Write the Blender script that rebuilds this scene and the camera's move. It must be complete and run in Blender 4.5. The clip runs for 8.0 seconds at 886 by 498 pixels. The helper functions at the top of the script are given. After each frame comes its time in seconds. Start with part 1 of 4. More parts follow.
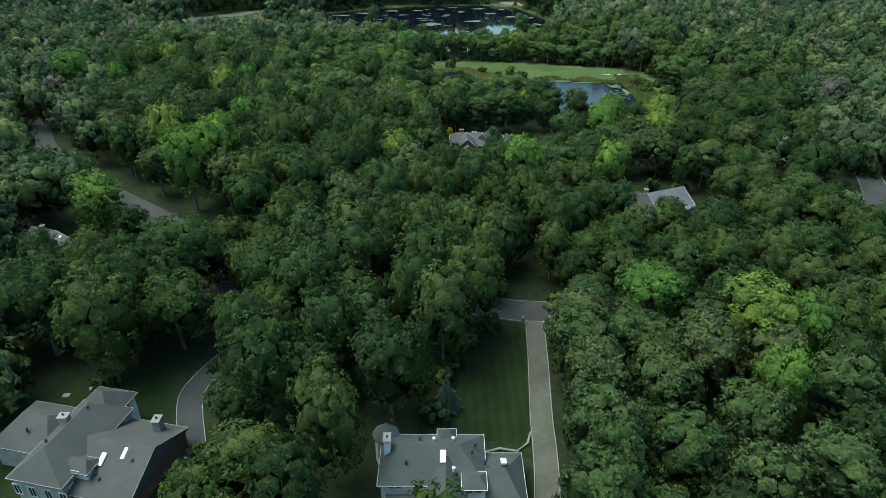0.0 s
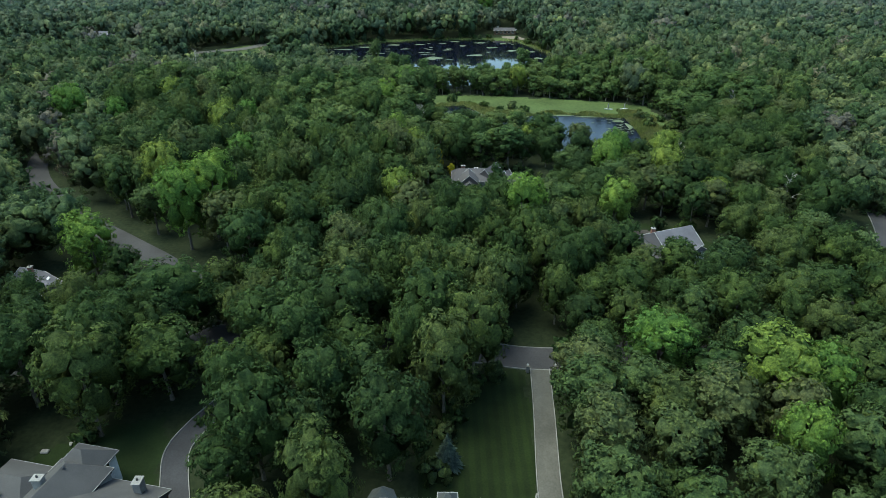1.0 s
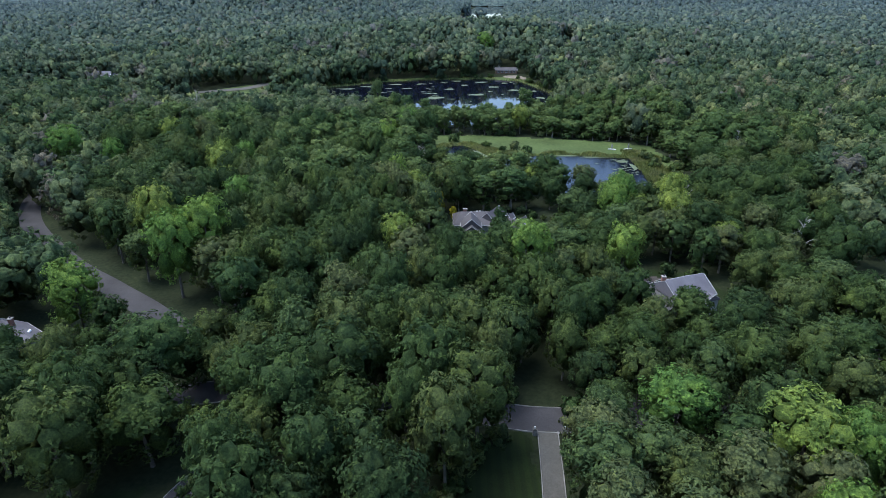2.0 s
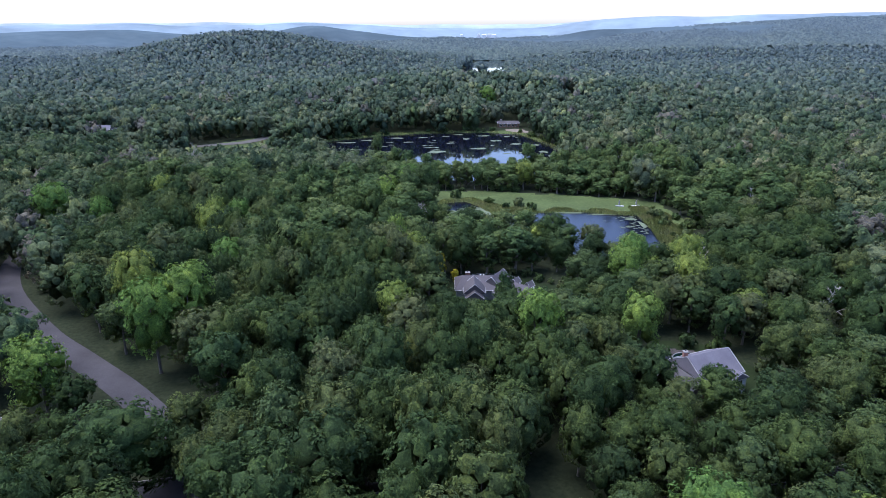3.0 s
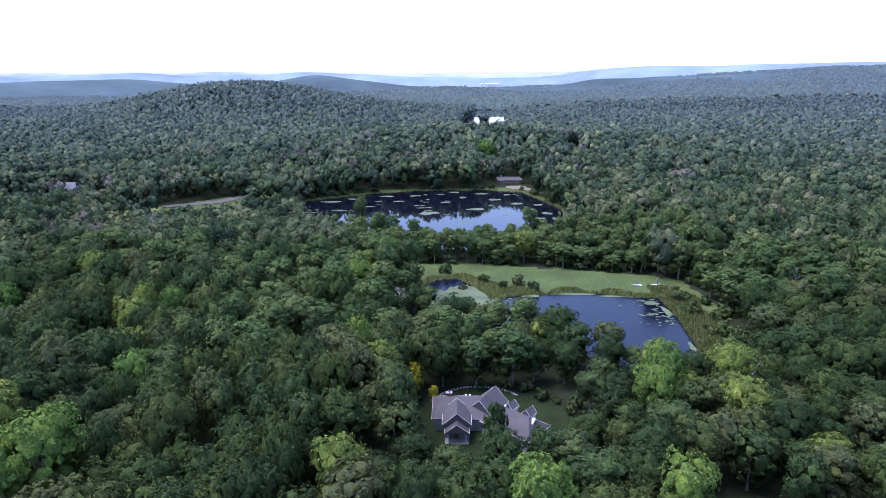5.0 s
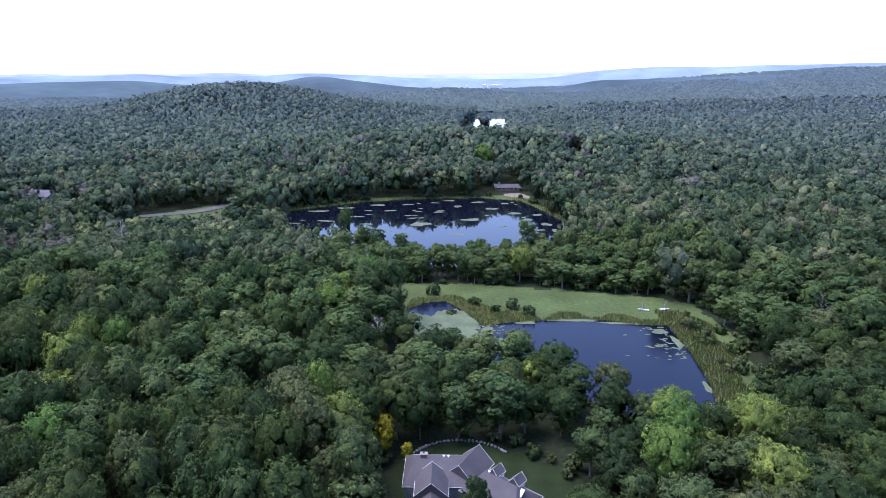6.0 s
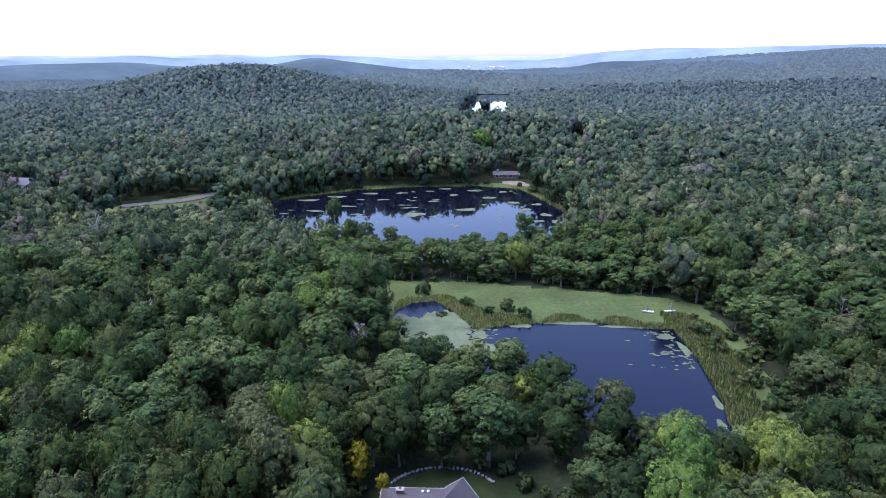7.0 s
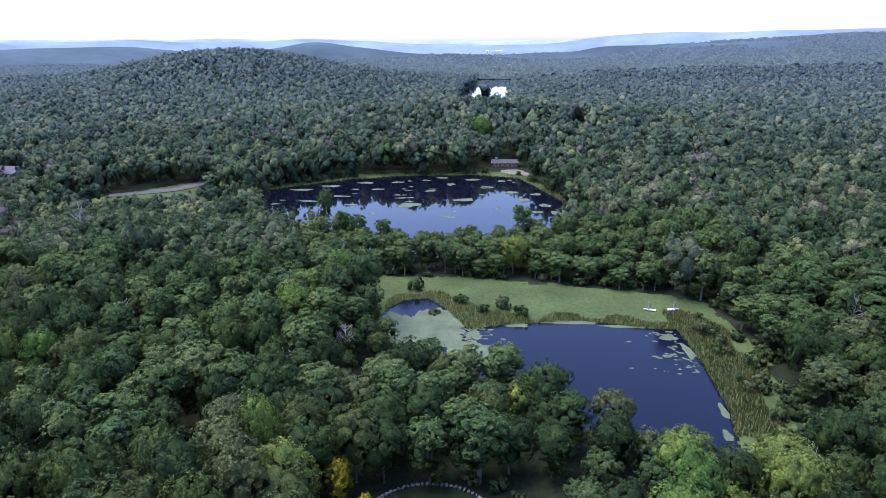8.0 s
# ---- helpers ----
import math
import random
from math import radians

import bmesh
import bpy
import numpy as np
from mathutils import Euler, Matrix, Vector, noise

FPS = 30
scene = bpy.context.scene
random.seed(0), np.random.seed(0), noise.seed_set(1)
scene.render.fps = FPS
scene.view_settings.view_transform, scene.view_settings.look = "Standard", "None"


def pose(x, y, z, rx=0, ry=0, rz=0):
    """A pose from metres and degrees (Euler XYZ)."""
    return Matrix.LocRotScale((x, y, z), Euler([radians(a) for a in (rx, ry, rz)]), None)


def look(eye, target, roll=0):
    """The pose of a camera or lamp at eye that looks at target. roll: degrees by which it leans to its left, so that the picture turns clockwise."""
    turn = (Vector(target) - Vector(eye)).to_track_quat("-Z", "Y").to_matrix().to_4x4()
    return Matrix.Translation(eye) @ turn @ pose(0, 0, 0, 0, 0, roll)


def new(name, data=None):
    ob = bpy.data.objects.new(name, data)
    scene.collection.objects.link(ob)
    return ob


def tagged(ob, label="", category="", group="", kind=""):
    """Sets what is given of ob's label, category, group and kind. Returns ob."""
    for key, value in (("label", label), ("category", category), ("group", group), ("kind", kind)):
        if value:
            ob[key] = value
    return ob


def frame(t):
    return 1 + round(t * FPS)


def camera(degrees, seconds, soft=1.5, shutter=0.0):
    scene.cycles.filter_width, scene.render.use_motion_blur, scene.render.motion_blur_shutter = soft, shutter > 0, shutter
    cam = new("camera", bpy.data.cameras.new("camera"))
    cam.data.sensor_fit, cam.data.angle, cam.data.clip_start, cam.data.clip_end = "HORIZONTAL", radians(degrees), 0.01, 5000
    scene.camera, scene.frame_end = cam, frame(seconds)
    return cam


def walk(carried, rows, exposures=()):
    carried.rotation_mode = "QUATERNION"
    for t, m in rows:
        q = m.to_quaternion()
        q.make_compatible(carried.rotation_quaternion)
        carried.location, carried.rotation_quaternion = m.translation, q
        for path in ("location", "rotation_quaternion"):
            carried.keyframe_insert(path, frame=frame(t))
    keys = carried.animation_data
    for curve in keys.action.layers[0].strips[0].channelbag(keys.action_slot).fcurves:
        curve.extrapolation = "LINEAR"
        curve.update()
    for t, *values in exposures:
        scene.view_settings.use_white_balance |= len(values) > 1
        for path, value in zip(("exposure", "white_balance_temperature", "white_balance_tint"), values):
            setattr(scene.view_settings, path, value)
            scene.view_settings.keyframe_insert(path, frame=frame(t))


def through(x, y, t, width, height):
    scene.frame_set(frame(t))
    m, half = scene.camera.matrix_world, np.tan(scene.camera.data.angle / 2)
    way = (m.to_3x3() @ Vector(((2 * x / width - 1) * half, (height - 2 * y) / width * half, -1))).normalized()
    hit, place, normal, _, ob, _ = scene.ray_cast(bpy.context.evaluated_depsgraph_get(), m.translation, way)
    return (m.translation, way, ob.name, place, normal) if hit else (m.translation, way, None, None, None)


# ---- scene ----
# ---- camera ----
cam = camera(70.3, 8.0, soft=0.7)
METRES, EYE, TILT, LEAN, TURN = 130.0, 82.0, -29.8, 0.0, 0.0
ROWS = [
    (0.0, 0.0, 0.0, 0.0, -0.0, 0.0, 0.0),
    (0.5, 0.0006, 0.0198, 0.0123, 0.09, 1.3, -0.04),
    (1.0, 0.001, 0.0403, 0.025, 0.15, 2.63, -0.06),
    (2.5, 0.0027, 0.1304, 0.0795, 0.42, 7.82, -0.11),
    (3.0, 0.0035, 0.1826, 0.1103, 0.51, 10.15, -0.13),
    (3.5, 0.007, 0.2471, 0.1482, 0.61, 11.92, -0.13),
    (4.0, 0.0179, 0.3215, 0.1931, 0.66, 12.84, -0.17),
    (4.5, 0.0364, 0.4076, 0.2452, 0.77, 14.0, -0.24),
    (6.0, 0.1035, 0.6621, 0.3989, 1.18, 14.31, -0.46),
    (6.5, 0.1205, 0.7257, 0.437, 1.27, 13.54, -0.5),
    (7.0, 0.1345, 0.7756, 0.4673, 1.38, 12.74, -0.54),
    (7.5, 0.1447, 0.8132, 0.4899, 1.43, 12.08, -0.58),
    (8.0, 0.1528, 0.8431, 0.5081, 1.46, 11.43, -0.61),
]
EXPOSURES = [(0.0, 1.37, 6600, -18), (1.0, 1.41, 6500, -12), (2.5, 1.52, 5700, 17), (3.5, 1.64, 5660, 24), (4.5, 1.7, 5620, 27), (8.0, 1.64, 5620, 27)]
walk(cam, [(t, pose(0, 0, EYE, TILT, LEAN, TURN) @ pose(METRES * x, METRES * y, METRES * z, 90 + pitch, roll, yaw)) for t, x, y, z, yaw, pitch, roll in ROWS], EXPOSURES)

# ---- light: a pale dusk sky, soft light, no hard shadows ----
SUN_UP, SUN_TURN = radians(66), radians(-80)
world = bpy.data.worlds.new("dusk_sky")
scene.world = world
world.use_nodes = True
wn, wl = world.node_tree.nodes, world.node_tree.links
sky = wn.new("ShaderNodeTexSky")
sky.sky_type, sky.sun_disc = "NISHITA", False
sky.sun_elevation, sky.sun_rotation = SUN_UP, SUN_TURN
sky.air_density, sky.dust_density, sky.ozone_density = 1.0, 1.3, 1.2
wn["Background"].inputs[1].default_value = 0.13
wl.new(sky.outputs[0], wn["Background"].inputs[0])
sun = new("sun", bpy.data.lights.new("sun", "SUN"))
sun.data.energy, sun.data.angle, sun.data.color = 1.5, radians(40), (1, 0.96, 0.9)
to_sun = Vector((math.sin(SUN_TURN) * math.cos(SUN_UP), math.cos(SUN_TURN) * math.cos(SUN_UP), math.sin(SUN_UP)))
sun.matrix_world = look(to_sun * 100, (0, 0, 0))


# ---- materials ----
def material(name):
    m = bpy.data.materials.new(name)
    m.use_nodes = True
    n, l = m.node_tree.nodes, m.node_tree.links
    return m, n, l, n["Principled BSDF"]


def ramp(n, stops):
    r = n.new("ShaderNodeValToRGB")
    e = r.color_ramp.elements
    while len(e) < len(stops):
        e.new(0.5)
    for el, (p, c) in zip(e, stops):
        el.position, el.color = p, (*c, 1)
    return r


def noise_at(n, l, scale, detail=4, rough=0.55, coords="Position", stretch=None):
    geo = n.new("ShaderNodeNewGeometry") if coords == "Position" else n.new("ShaderNodeTexCoord")
    out = geo.outputs["Position"] if coords == "Position" else geo.outputs["Object"]
    if stretch:
        mp = n.new("ShaderNodeMapping")
        mp.inputs["Scale"].default_value = stretch
        l.new(out, mp.inputs[0])
        out = mp.outputs[0]
    t = n.new("ShaderNodeTexNoise")
    t.inputs["Scale"].default_value, t.inputs["Detail"].default_value, t.inputs["Roughness"].default_value = scale, detail, rough
    l.new(out, t.inputs["Vector"])
    return t


def mix(n, l, a, b, fac, blend="MIX"):
    m = n.new("ShaderNodeMix")
    m.data_type, m.blend_type = "RGBA", blend
    for sock, v in ((m.inputs[0], fac), (m.inputs[6], a), (m.inputs[7], b)):
        if isinstance(v, (int, float)):
            sock.default_value = v
        elif isinstance(v, tuple):
            sock.default_value = (*v, 1)
        else:
            l.new(v, sock)
    return m.outputs[2]


def bump(n, l, p, height, strength, distance):
    b = n.new("ShaderNodeBump")
    b.inputs["Strength"].default_value, b.inputs["Distance"].default_value = strength, distance
    l.new(height, b.inputs["Height"])
    l.new(b.outputs[0], p.inputs["Normal"])


def two_scale(name, dark, light, fine, coarse, rough=0.85, relief=0.0, metal=0.0, stretch=None, spec=0.3):
    """A surface with grain and stains, in metres."""
    m, n, l, p = material(name)
    a, b = noise_at(n, l, fine, 5, 0.6, stretch=stretch), noise_at(n, l, coarse, 3)
    r = ramp(n, [(0.3, dark), (0.7, light)])
    l.new(a.outputs[0], r.inputs[0])
    s = ramp(n, [(0.3, (0.7, 0.7, 0.7)), (0.7, (1.15, 1.15, 1.15))])
    l.new(b.outputs[0], s.inputs[0])
    l.new(mix(n, l, r.outputs[0], s.outputs[0], 1.0, "MULTIPLY"), p.inputs["Base Color"])
    p.inputs["Roughness"].default_value, p.inputs["Metallic"].default_value = rough, metal
    p.inputs["Specular IOR Level"].default_value = spec
    if relief:
        bump(n, l, p, a.outputs[0], 0.6, relief)
    return m


def leaf_material(name, stops, through=0.3, own=True, gloss=0.06, tufts=2.4, relief=1.0, far=None):
    """Foliage: each tree has its own green, each clump of leaves varies round it."""
    m, n, l, p = material(name)
    r = ramp(n, stops)
    if own:
        info = n.new("ShaderNodeObjectInfo")
        l.new(info.outputs["Random"], r.inputs[0])
    else:
        at = n.new("ShaderNodeAttribute")
        at.attribute_name = "tint"
        l.new(at.outputs["Fac"], r.inputs[0])
    hue = r.outputs[0]
    # distance haze is painted into the leaf colour: it mixes towards far
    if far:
        haze_tone = n.new("ShaderNodeAttribute")
        haze_tone.attribute_name = "haze_tone"
        hue = mix(n, l, hue, far, haze_tone.outputs["Fac"])
    geo = n.new("ShaderNodeNewGeometry")
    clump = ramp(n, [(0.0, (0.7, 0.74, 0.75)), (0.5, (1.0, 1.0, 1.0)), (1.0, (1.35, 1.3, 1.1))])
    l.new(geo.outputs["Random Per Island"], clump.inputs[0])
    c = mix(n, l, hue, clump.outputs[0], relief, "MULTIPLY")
    patch = noise_at(n, l, 0.35, 3)
    pr = ramp(n, [(0.3, (0.8, 0.84, 0.9)), (0.7, (1.2, 1.16, 1.0))])
    l.new(patch.outputs[0], pr.inputs[0])
    c = mix(n, l, c, pr.outputs[0], 1.0, "MULTIPLY")
    l.new(c, p.inputs["Base Color"])
    p.inputs["Roughness"].default_value, p.inputs["Specular IOR Level"].default_value = 0.75, gloss
    # tuft noise also paints shaded hollows and lit tips into the colour
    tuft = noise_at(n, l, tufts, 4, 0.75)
    tuft_shade = ramp(n, [(0.34, (0.5, 0.54, 0.56)), (0.5, (1.0, 1.0, 1.0)), (0.66, (1.6, 1.54, 1.34))])
    l.new(tuft.outputs[0], tuft_shade.inputs[0])
    c = mix(n, l, c, tuft_shade.outputs[0], relief, "MULTIPLY")
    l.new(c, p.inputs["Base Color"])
    bump(n, l, p, tuft.outputs[0], relief, 0.9 / tufts)
    tr = n.new("ShaderNodeBsdfTranslucent")
    l.new(c, tr.inputs["Color"])
    ms = n.new("ShaderNodeMixShader")
    ms.inputs[0].default_value = through
    l.new(p.outputs[0], ms.inputs[1])
    l.new(tr.outputs[0], ms.inputs[2])
    l.new(ms.outputs[0], n["Material Output"].inputs[0])
    return m


OAK = [(0.0, (0.041, 0.068, 0.029)), (0.35, (0.052, 0.087, 0.033)), (0.7, (0.073, 0.108, 0.036)), (1.0, (0.095, 0.122, 0.048))]
ASH = [(0.0, (0.051, 0.089, 0.036)), (0.5, (0.085, 0.126, 0.052)), (1.0, (0.116, 0.137, 0.064))]
MAPLE = [(0.0, (0.102, 0.185, 0.05)), (0.5, (0.137, 0.219, 0.054)), (1.0, (0.183, 0.231, 0.061))]
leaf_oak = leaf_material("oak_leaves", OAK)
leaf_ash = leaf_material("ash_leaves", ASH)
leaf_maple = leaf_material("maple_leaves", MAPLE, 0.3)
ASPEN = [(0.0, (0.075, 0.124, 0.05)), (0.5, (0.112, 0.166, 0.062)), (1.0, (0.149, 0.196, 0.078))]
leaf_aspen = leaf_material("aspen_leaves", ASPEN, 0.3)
leaf_yellow = leaf_material("yellowing_leaves", [(0, (0.32, 0.30, 0.03)), (1, (0.38, 0.30, 0.03))], 0.3)
leaf_spruce = leaf_material("spruce_needles", [(0, (0.055, 0.085, 0.075)), (1, (0.08, 0.11, 0.10))], 0.1)
WOOD = [(0.0, (0.05, 0.081, 0.043)), (0.25, (0.072, 0.114, 0.052)), (0.5, (0.101, 0.138, 0.07)), (0.7, (0.134, 0.161, 0.095)), (0.85, (0.174, 0.209, 0.089)), (0.93, (0.196, 0.202, 0.12)), (1.0, (0.155, 0.146, 0.126))]
# far is the blue-grey of distance haze, put into the leaf colour
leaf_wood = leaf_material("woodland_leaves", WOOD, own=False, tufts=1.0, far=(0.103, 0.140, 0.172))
# darker again: the smooth sheet's colour carries the shade missing between crowns
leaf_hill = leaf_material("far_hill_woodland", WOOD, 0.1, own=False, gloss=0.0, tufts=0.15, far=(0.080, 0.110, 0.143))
bark = two_scale("bark", (0.09, 0.08, 0.065), (0.2, 0.18, 0.15), 6, 0.8, 0.9, 0.02, stretch=(1, 1, 0.2))
bark_pale = two_scale("pale_dead_wood", (0.28, 0.26, 0.23), (0.45, 0.42, 0.38), 5, 0.7, 0.9, 0.02, stretch=(1, 1, 0.2))
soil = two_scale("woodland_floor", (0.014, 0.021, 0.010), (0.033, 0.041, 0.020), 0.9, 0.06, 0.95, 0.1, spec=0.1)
# both lawn greens are darkened in colour to stand in for tree shade
lawn_m = two_scale("shaded_mown_lawn", (0.015, 0.025, 0.009), (0.023, 0.036, 0.012), 3.0, 0.16, 0.9, 0.03, spec=0.1)
shaded_striped_lawn = two_scale("shaded_striped_lawn", (0.012, 0.020, 0.007), (0.019, 0.028, 0.009), 3.0, 0.16, 0.9, 0.03, spec=0.1)
sn, sl = shaded_striped_lawn.node_tree.nodes, shaded_striped_lawn.node_tree.links
band = sn.new("ShaderNodeTexWave")
band.bands_direction = "X"
band.inputs["Scale"].default_value, band.inputs["Distortion"].default_value = 0.16, 0.6
sl.new(sn.new("ShaderNodeNewGeometry").outputs["Position"], band.inputs["Vector"])
mown = ramp(sn, [(0.3, (0.92, 0.92, 0.95)), (0.7, (1.12, 1.15, 1.05))])
sl.new(band.outputs["Fac"], mown.inputs[0])
tint_of = sn["Principled BSDF"].inputs["Base Color"]
sl.new(mix(sn, sl, tint_of.links[0].from_socket, mown.outputs[0], 1.0, "MULTIPLY"), tint_of)
meadow_m = two_scale("meadow_grass", (0.055, 0.082, 0.026), (0.092, 0.122, 0.042), 0.7, 0.05, 0.9, 0.08, spec=0.1)
reed_m = leaf_material("reeds", [(0, (0.174, 0.231, 0.074)), (0.5, (0.239, 0.280, 0.108)), (1, (0.319, 0.315, 0.162))], 0.35, own=False, tufts=3.0)
asphalt = two_scale("asphalt", (0.042, 0.041, 0.043), (0.061, 0.058, 0.062), 4, 0.12, 0.85, 0.01)
asphalt_dark = two_scale("dark_asphalt", (0.032, 0.032, 0.036), (0.050, 0.050, 0.056), 4, 0.15, 0.8, 0.01)
concrete = two_scale("pale_concrete", (0.082, 0.078, 0.067), (0.115, 0.110, 0.095), 3, 0.14, 0.85, 0.01)
stone = two_scale("pale_stone", (0.20, 0.195, 0.18), (0.31, 0.30, 0.285), 5, 0.5, 0.8, 0.02)
gravel = two_scale("sand_and_gravel", (0.165, 0.138, 0.105), (0.231, 0.198, 0.154), 4, 0.3, 0.95, 0.03)
white = two_scale("white_paint", (0.68, 0.68, 0.67), (0.8, 0.8, 0.79), 3, 0.4, 0.55)
siding = two_scale("pale_siding", (0.55, 0.55, 0.55), (0.68, 0.68, 0.67), 3, 0.35, 0.65)
siding_grey = two_scale("grey_siding", (0.27, 0.27, 0.265), (0.36, 0.36, 0.35), 3, 0.35, 0.65)
wood_brown = two_scale("brown_boards", (0.12, 0.075, 0.05), (0.2, 0.13, 0.09), 4, 0.5, 0.8, 0.01)
dark_paving = two_scale("dark_paving", (0.04, 0.035, 0.034), (0.075, 0.062, 0.058), 3, 0.4, 0.85, 0.01)
brick_m = two_scale("red_brick", (0.2, 0.1, 0.08), (0.32, 0.17, 0.13), 6, 0.6, 0.9, 0.01)
dark_metal = two_scale("dark_metal", (0.05, 0.05, 0.055), (0.09, 0.09, 0.095), 5, 0.5, 0.5, metal=0.6)


def shingle_material(name, dark, light):
    """Roof shingles: courses along the slope, mottled, weathered in patches."""
    m, n, l, p = material(name)
    fine, stain = noise_at(n, l, 7, 4, 0.65, stretch=(1, 1, 3)), noise_at(n, l, 0.25, 4)
    r = ramp(n, [(0.3, dark), (0.7, light)])
    l.new(fine.outputs[0], r.inputs[0])
    s = ramp(n, [(0.3, (0.78, 0.78, 0.8)), (0.7, (1.1, 1.1, 1.1))])
    l.new(stain.outputs[0], s.inputs[0])
    l.new(mix(n, l, r.outputs[0], s.outputs[0], 1.0, "MULTIPLY"), p.inputs["Base Color"])
    p.inputs["Roughness"].default_value = 0.85
    wave = n.new("ShaderNodeTexWave")
    wave.bands_direction = "Z"
    wave.inputs["Scale"].default_value, wave.inputs["Distortion"].default_value = 2.2, 0.4
    geo = n.new("ShaderNodeNewGeometry")
    l.new(geo.outputs["Position"], wave.inputs["Vector"])
    bump(n, l, p, wave.outputs["Fac"], 0.15, 0.02)
    return m


roof_grey = shingle_material("blue_grey_shingles", (0.050, 0.058, 0.058), (0.074, 0.084, 0.083))
roof_brown = shingle_material("brown_grey_shingles", (0.056, 0.054, 0.054), (0.080, 0.077, 0.077))
roof_violet = shingle_material("mauve_grey_shingles", (0.062, 0.056, 0.059), (0.093, 0.086, 0.089))
roof_pale = shingle_material("pale_grey_shingles", (0.102, 0.099, 0.114), (0.137, 0.132, 0.150))

glass, gn, gl, gp = material("window_glass")
gp.inputs["Base Color"].default_value = (0.02, 0.025, 0.03, 1)
gp.inputs["Roughness"].default_value, gp.inputs["Specular IOR Level"].default_value = 0.05, 0.8
skyglass, gn, gl, gp = material("skylight_dome")
gp.inputs["Base Color"].default_value = (0.75, 0.78, 0.8, 1)
gp.inputs["Roughness"].default_value = 0.2


def water_material(name, deep, ripple, rough=0.03, swell=0.05):
    m, n, l, p = material(name)
    p.inputs["Base Color"].default_value = (*deep, 1)
    p.inputs["Roughness"].default_value, p.inputs["IOR"].default_value = rough, 1.33
    t = noise_at(n, l, 0.9, 3, 0.5, stretch=(1, 1.6, 1))
    bump(n, l, p, t.outputs[0], ripple, swell)
    return m


water_m = water_material("lake_water", (0.004, 0.005, 0.012), 0.08)
pond_m = water_material("rippled_pond_water", (0.002, 0.003, 0.013), 0.7, 0.14, 0.05)
pool_m = water_material("covered_pool_water", (0.005, 0.018, 0.016), 0.1)


def mat_material(name, dark, light):
    return two_scale(name, dark, light, 2.2, 0.18, 0.7, 0.02)


duckweed = mat_material("duckweed", (0.077, 0.103, 0.047), (0.135, 0.165, 0.085))
lilypad = mat_material("lily_pads", (0.081, 0.108, 0.056), (0.140, 0.168, 0.096))


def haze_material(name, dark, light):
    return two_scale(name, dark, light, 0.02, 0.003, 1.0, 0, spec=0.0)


# no haze is drawn: each farther range has paler haze in its base colour
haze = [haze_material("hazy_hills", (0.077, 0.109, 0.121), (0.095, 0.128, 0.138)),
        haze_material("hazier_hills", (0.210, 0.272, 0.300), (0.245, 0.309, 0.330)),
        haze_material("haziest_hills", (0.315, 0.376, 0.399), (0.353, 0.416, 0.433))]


# ---- helpers for meshes ----
def mesh_from(name, verts, faces, mat, smooth=False, normals=None, attrs=None):
    """Many faces at once; faces is an array of corners, all of one count."""
    verts, faces = np.asarray(verts, np.float32), np.asarray(faces, np.int32)
    me = bpy.data.meshes.new(name)
    k = faces.shape[1]
    me.vertices.add(len(verts))
    me.vertices.foreach_set("co", verts.ravel())
    me.loops.add(faces.size)
    me.loops.foreach_set("vertex_index", faces.ravel())
    me.polygons.add(len(faces))
    me.polygons.foreach_set("loop_start", np.arange(0, faces.size, k, dtype=np.int32))
    me.polygons.foreach_set("use_smooth", np.full(len(faces), smooth or normals is not None))
    for key, val in (attrs or {}).items():
        a = me.attributes.new(key, "FLOAT", "POINT")
        a.data.foreach_set("value", np.asarray(val, np.float32))
    me.materials.append(mat)
    me.update()
    if normals is not None:
        me.normals_split_custom_set_from_vertices(np.asarray(normals, np.float32).tolist())
    return me


def part(name, bm, mat, parent, label=""):
    me = bpy.data.meshes.new(name)
    bm.to_mesh(me)
    bm.free()
    me.materials.append(mat)
    ob = new(name, me)
    ob.parent = parent
    return tagged(ob, label)


def box(bm, x0, x1, y0, y1, z0, z1, bevel=0.0):
    v = [bm.verts.new(p) for p in ((x0, y0, z0), (x1, y0, z0), (x1, y1, z0), (x0, y1, z0), (x0, y0, z1), (x1, y0, z1), (x1, y1, z1), (x0, y1, z1))]
    for f in ((3, 2, 1, 0), (4, 5, 6, 7), (0, 1, 5, 4), (1, 2, 6, 5), (2, 3, 7, 6), (3, 0, 4, 7)):
        bm.faces.new([v[i] for i in f])
    if bevel:
        bmesh.ops.bevel(bm, geom=bm.edges[:], offset=bevel, segments=1, affect="EDGES")
    return bm


def boxed(*a, **k):
    return box(bmesh.new(), *a, **k)


def tube(bm, path, radii, sides=7):
    """A tapered branch along a path."""
    rings = []
    for i, p in enumerate(path):
        p = Vector(p)
        d = (Vector(path[min(i + 1, len(path) - 1)]) - Vector(path[max(i - 1, 0)])).normalized()
        u = d.orthogonal().normalized()
        w = d.cross(u)
        rings.append([bm.verts.new(p + radii[i] * (math.cos(a) * u + math.sin(a) * w)) for a in (2 * math.pi * j / sides for j in range(sides))])
    for a, b in zip(rings, rings[1:]):
        for j in range(sides):
            bm.faces.new((a[j], a[(j + 1) % sides], b[(j + 1) % sides], b[j]))
    bm.faces.new(rings[-1])
    return bm


def smooth_step(a, b, v):
    t = np.clip((v - a) / (b - a), 0, 1)
    return t * t * (3 - 2 * t)


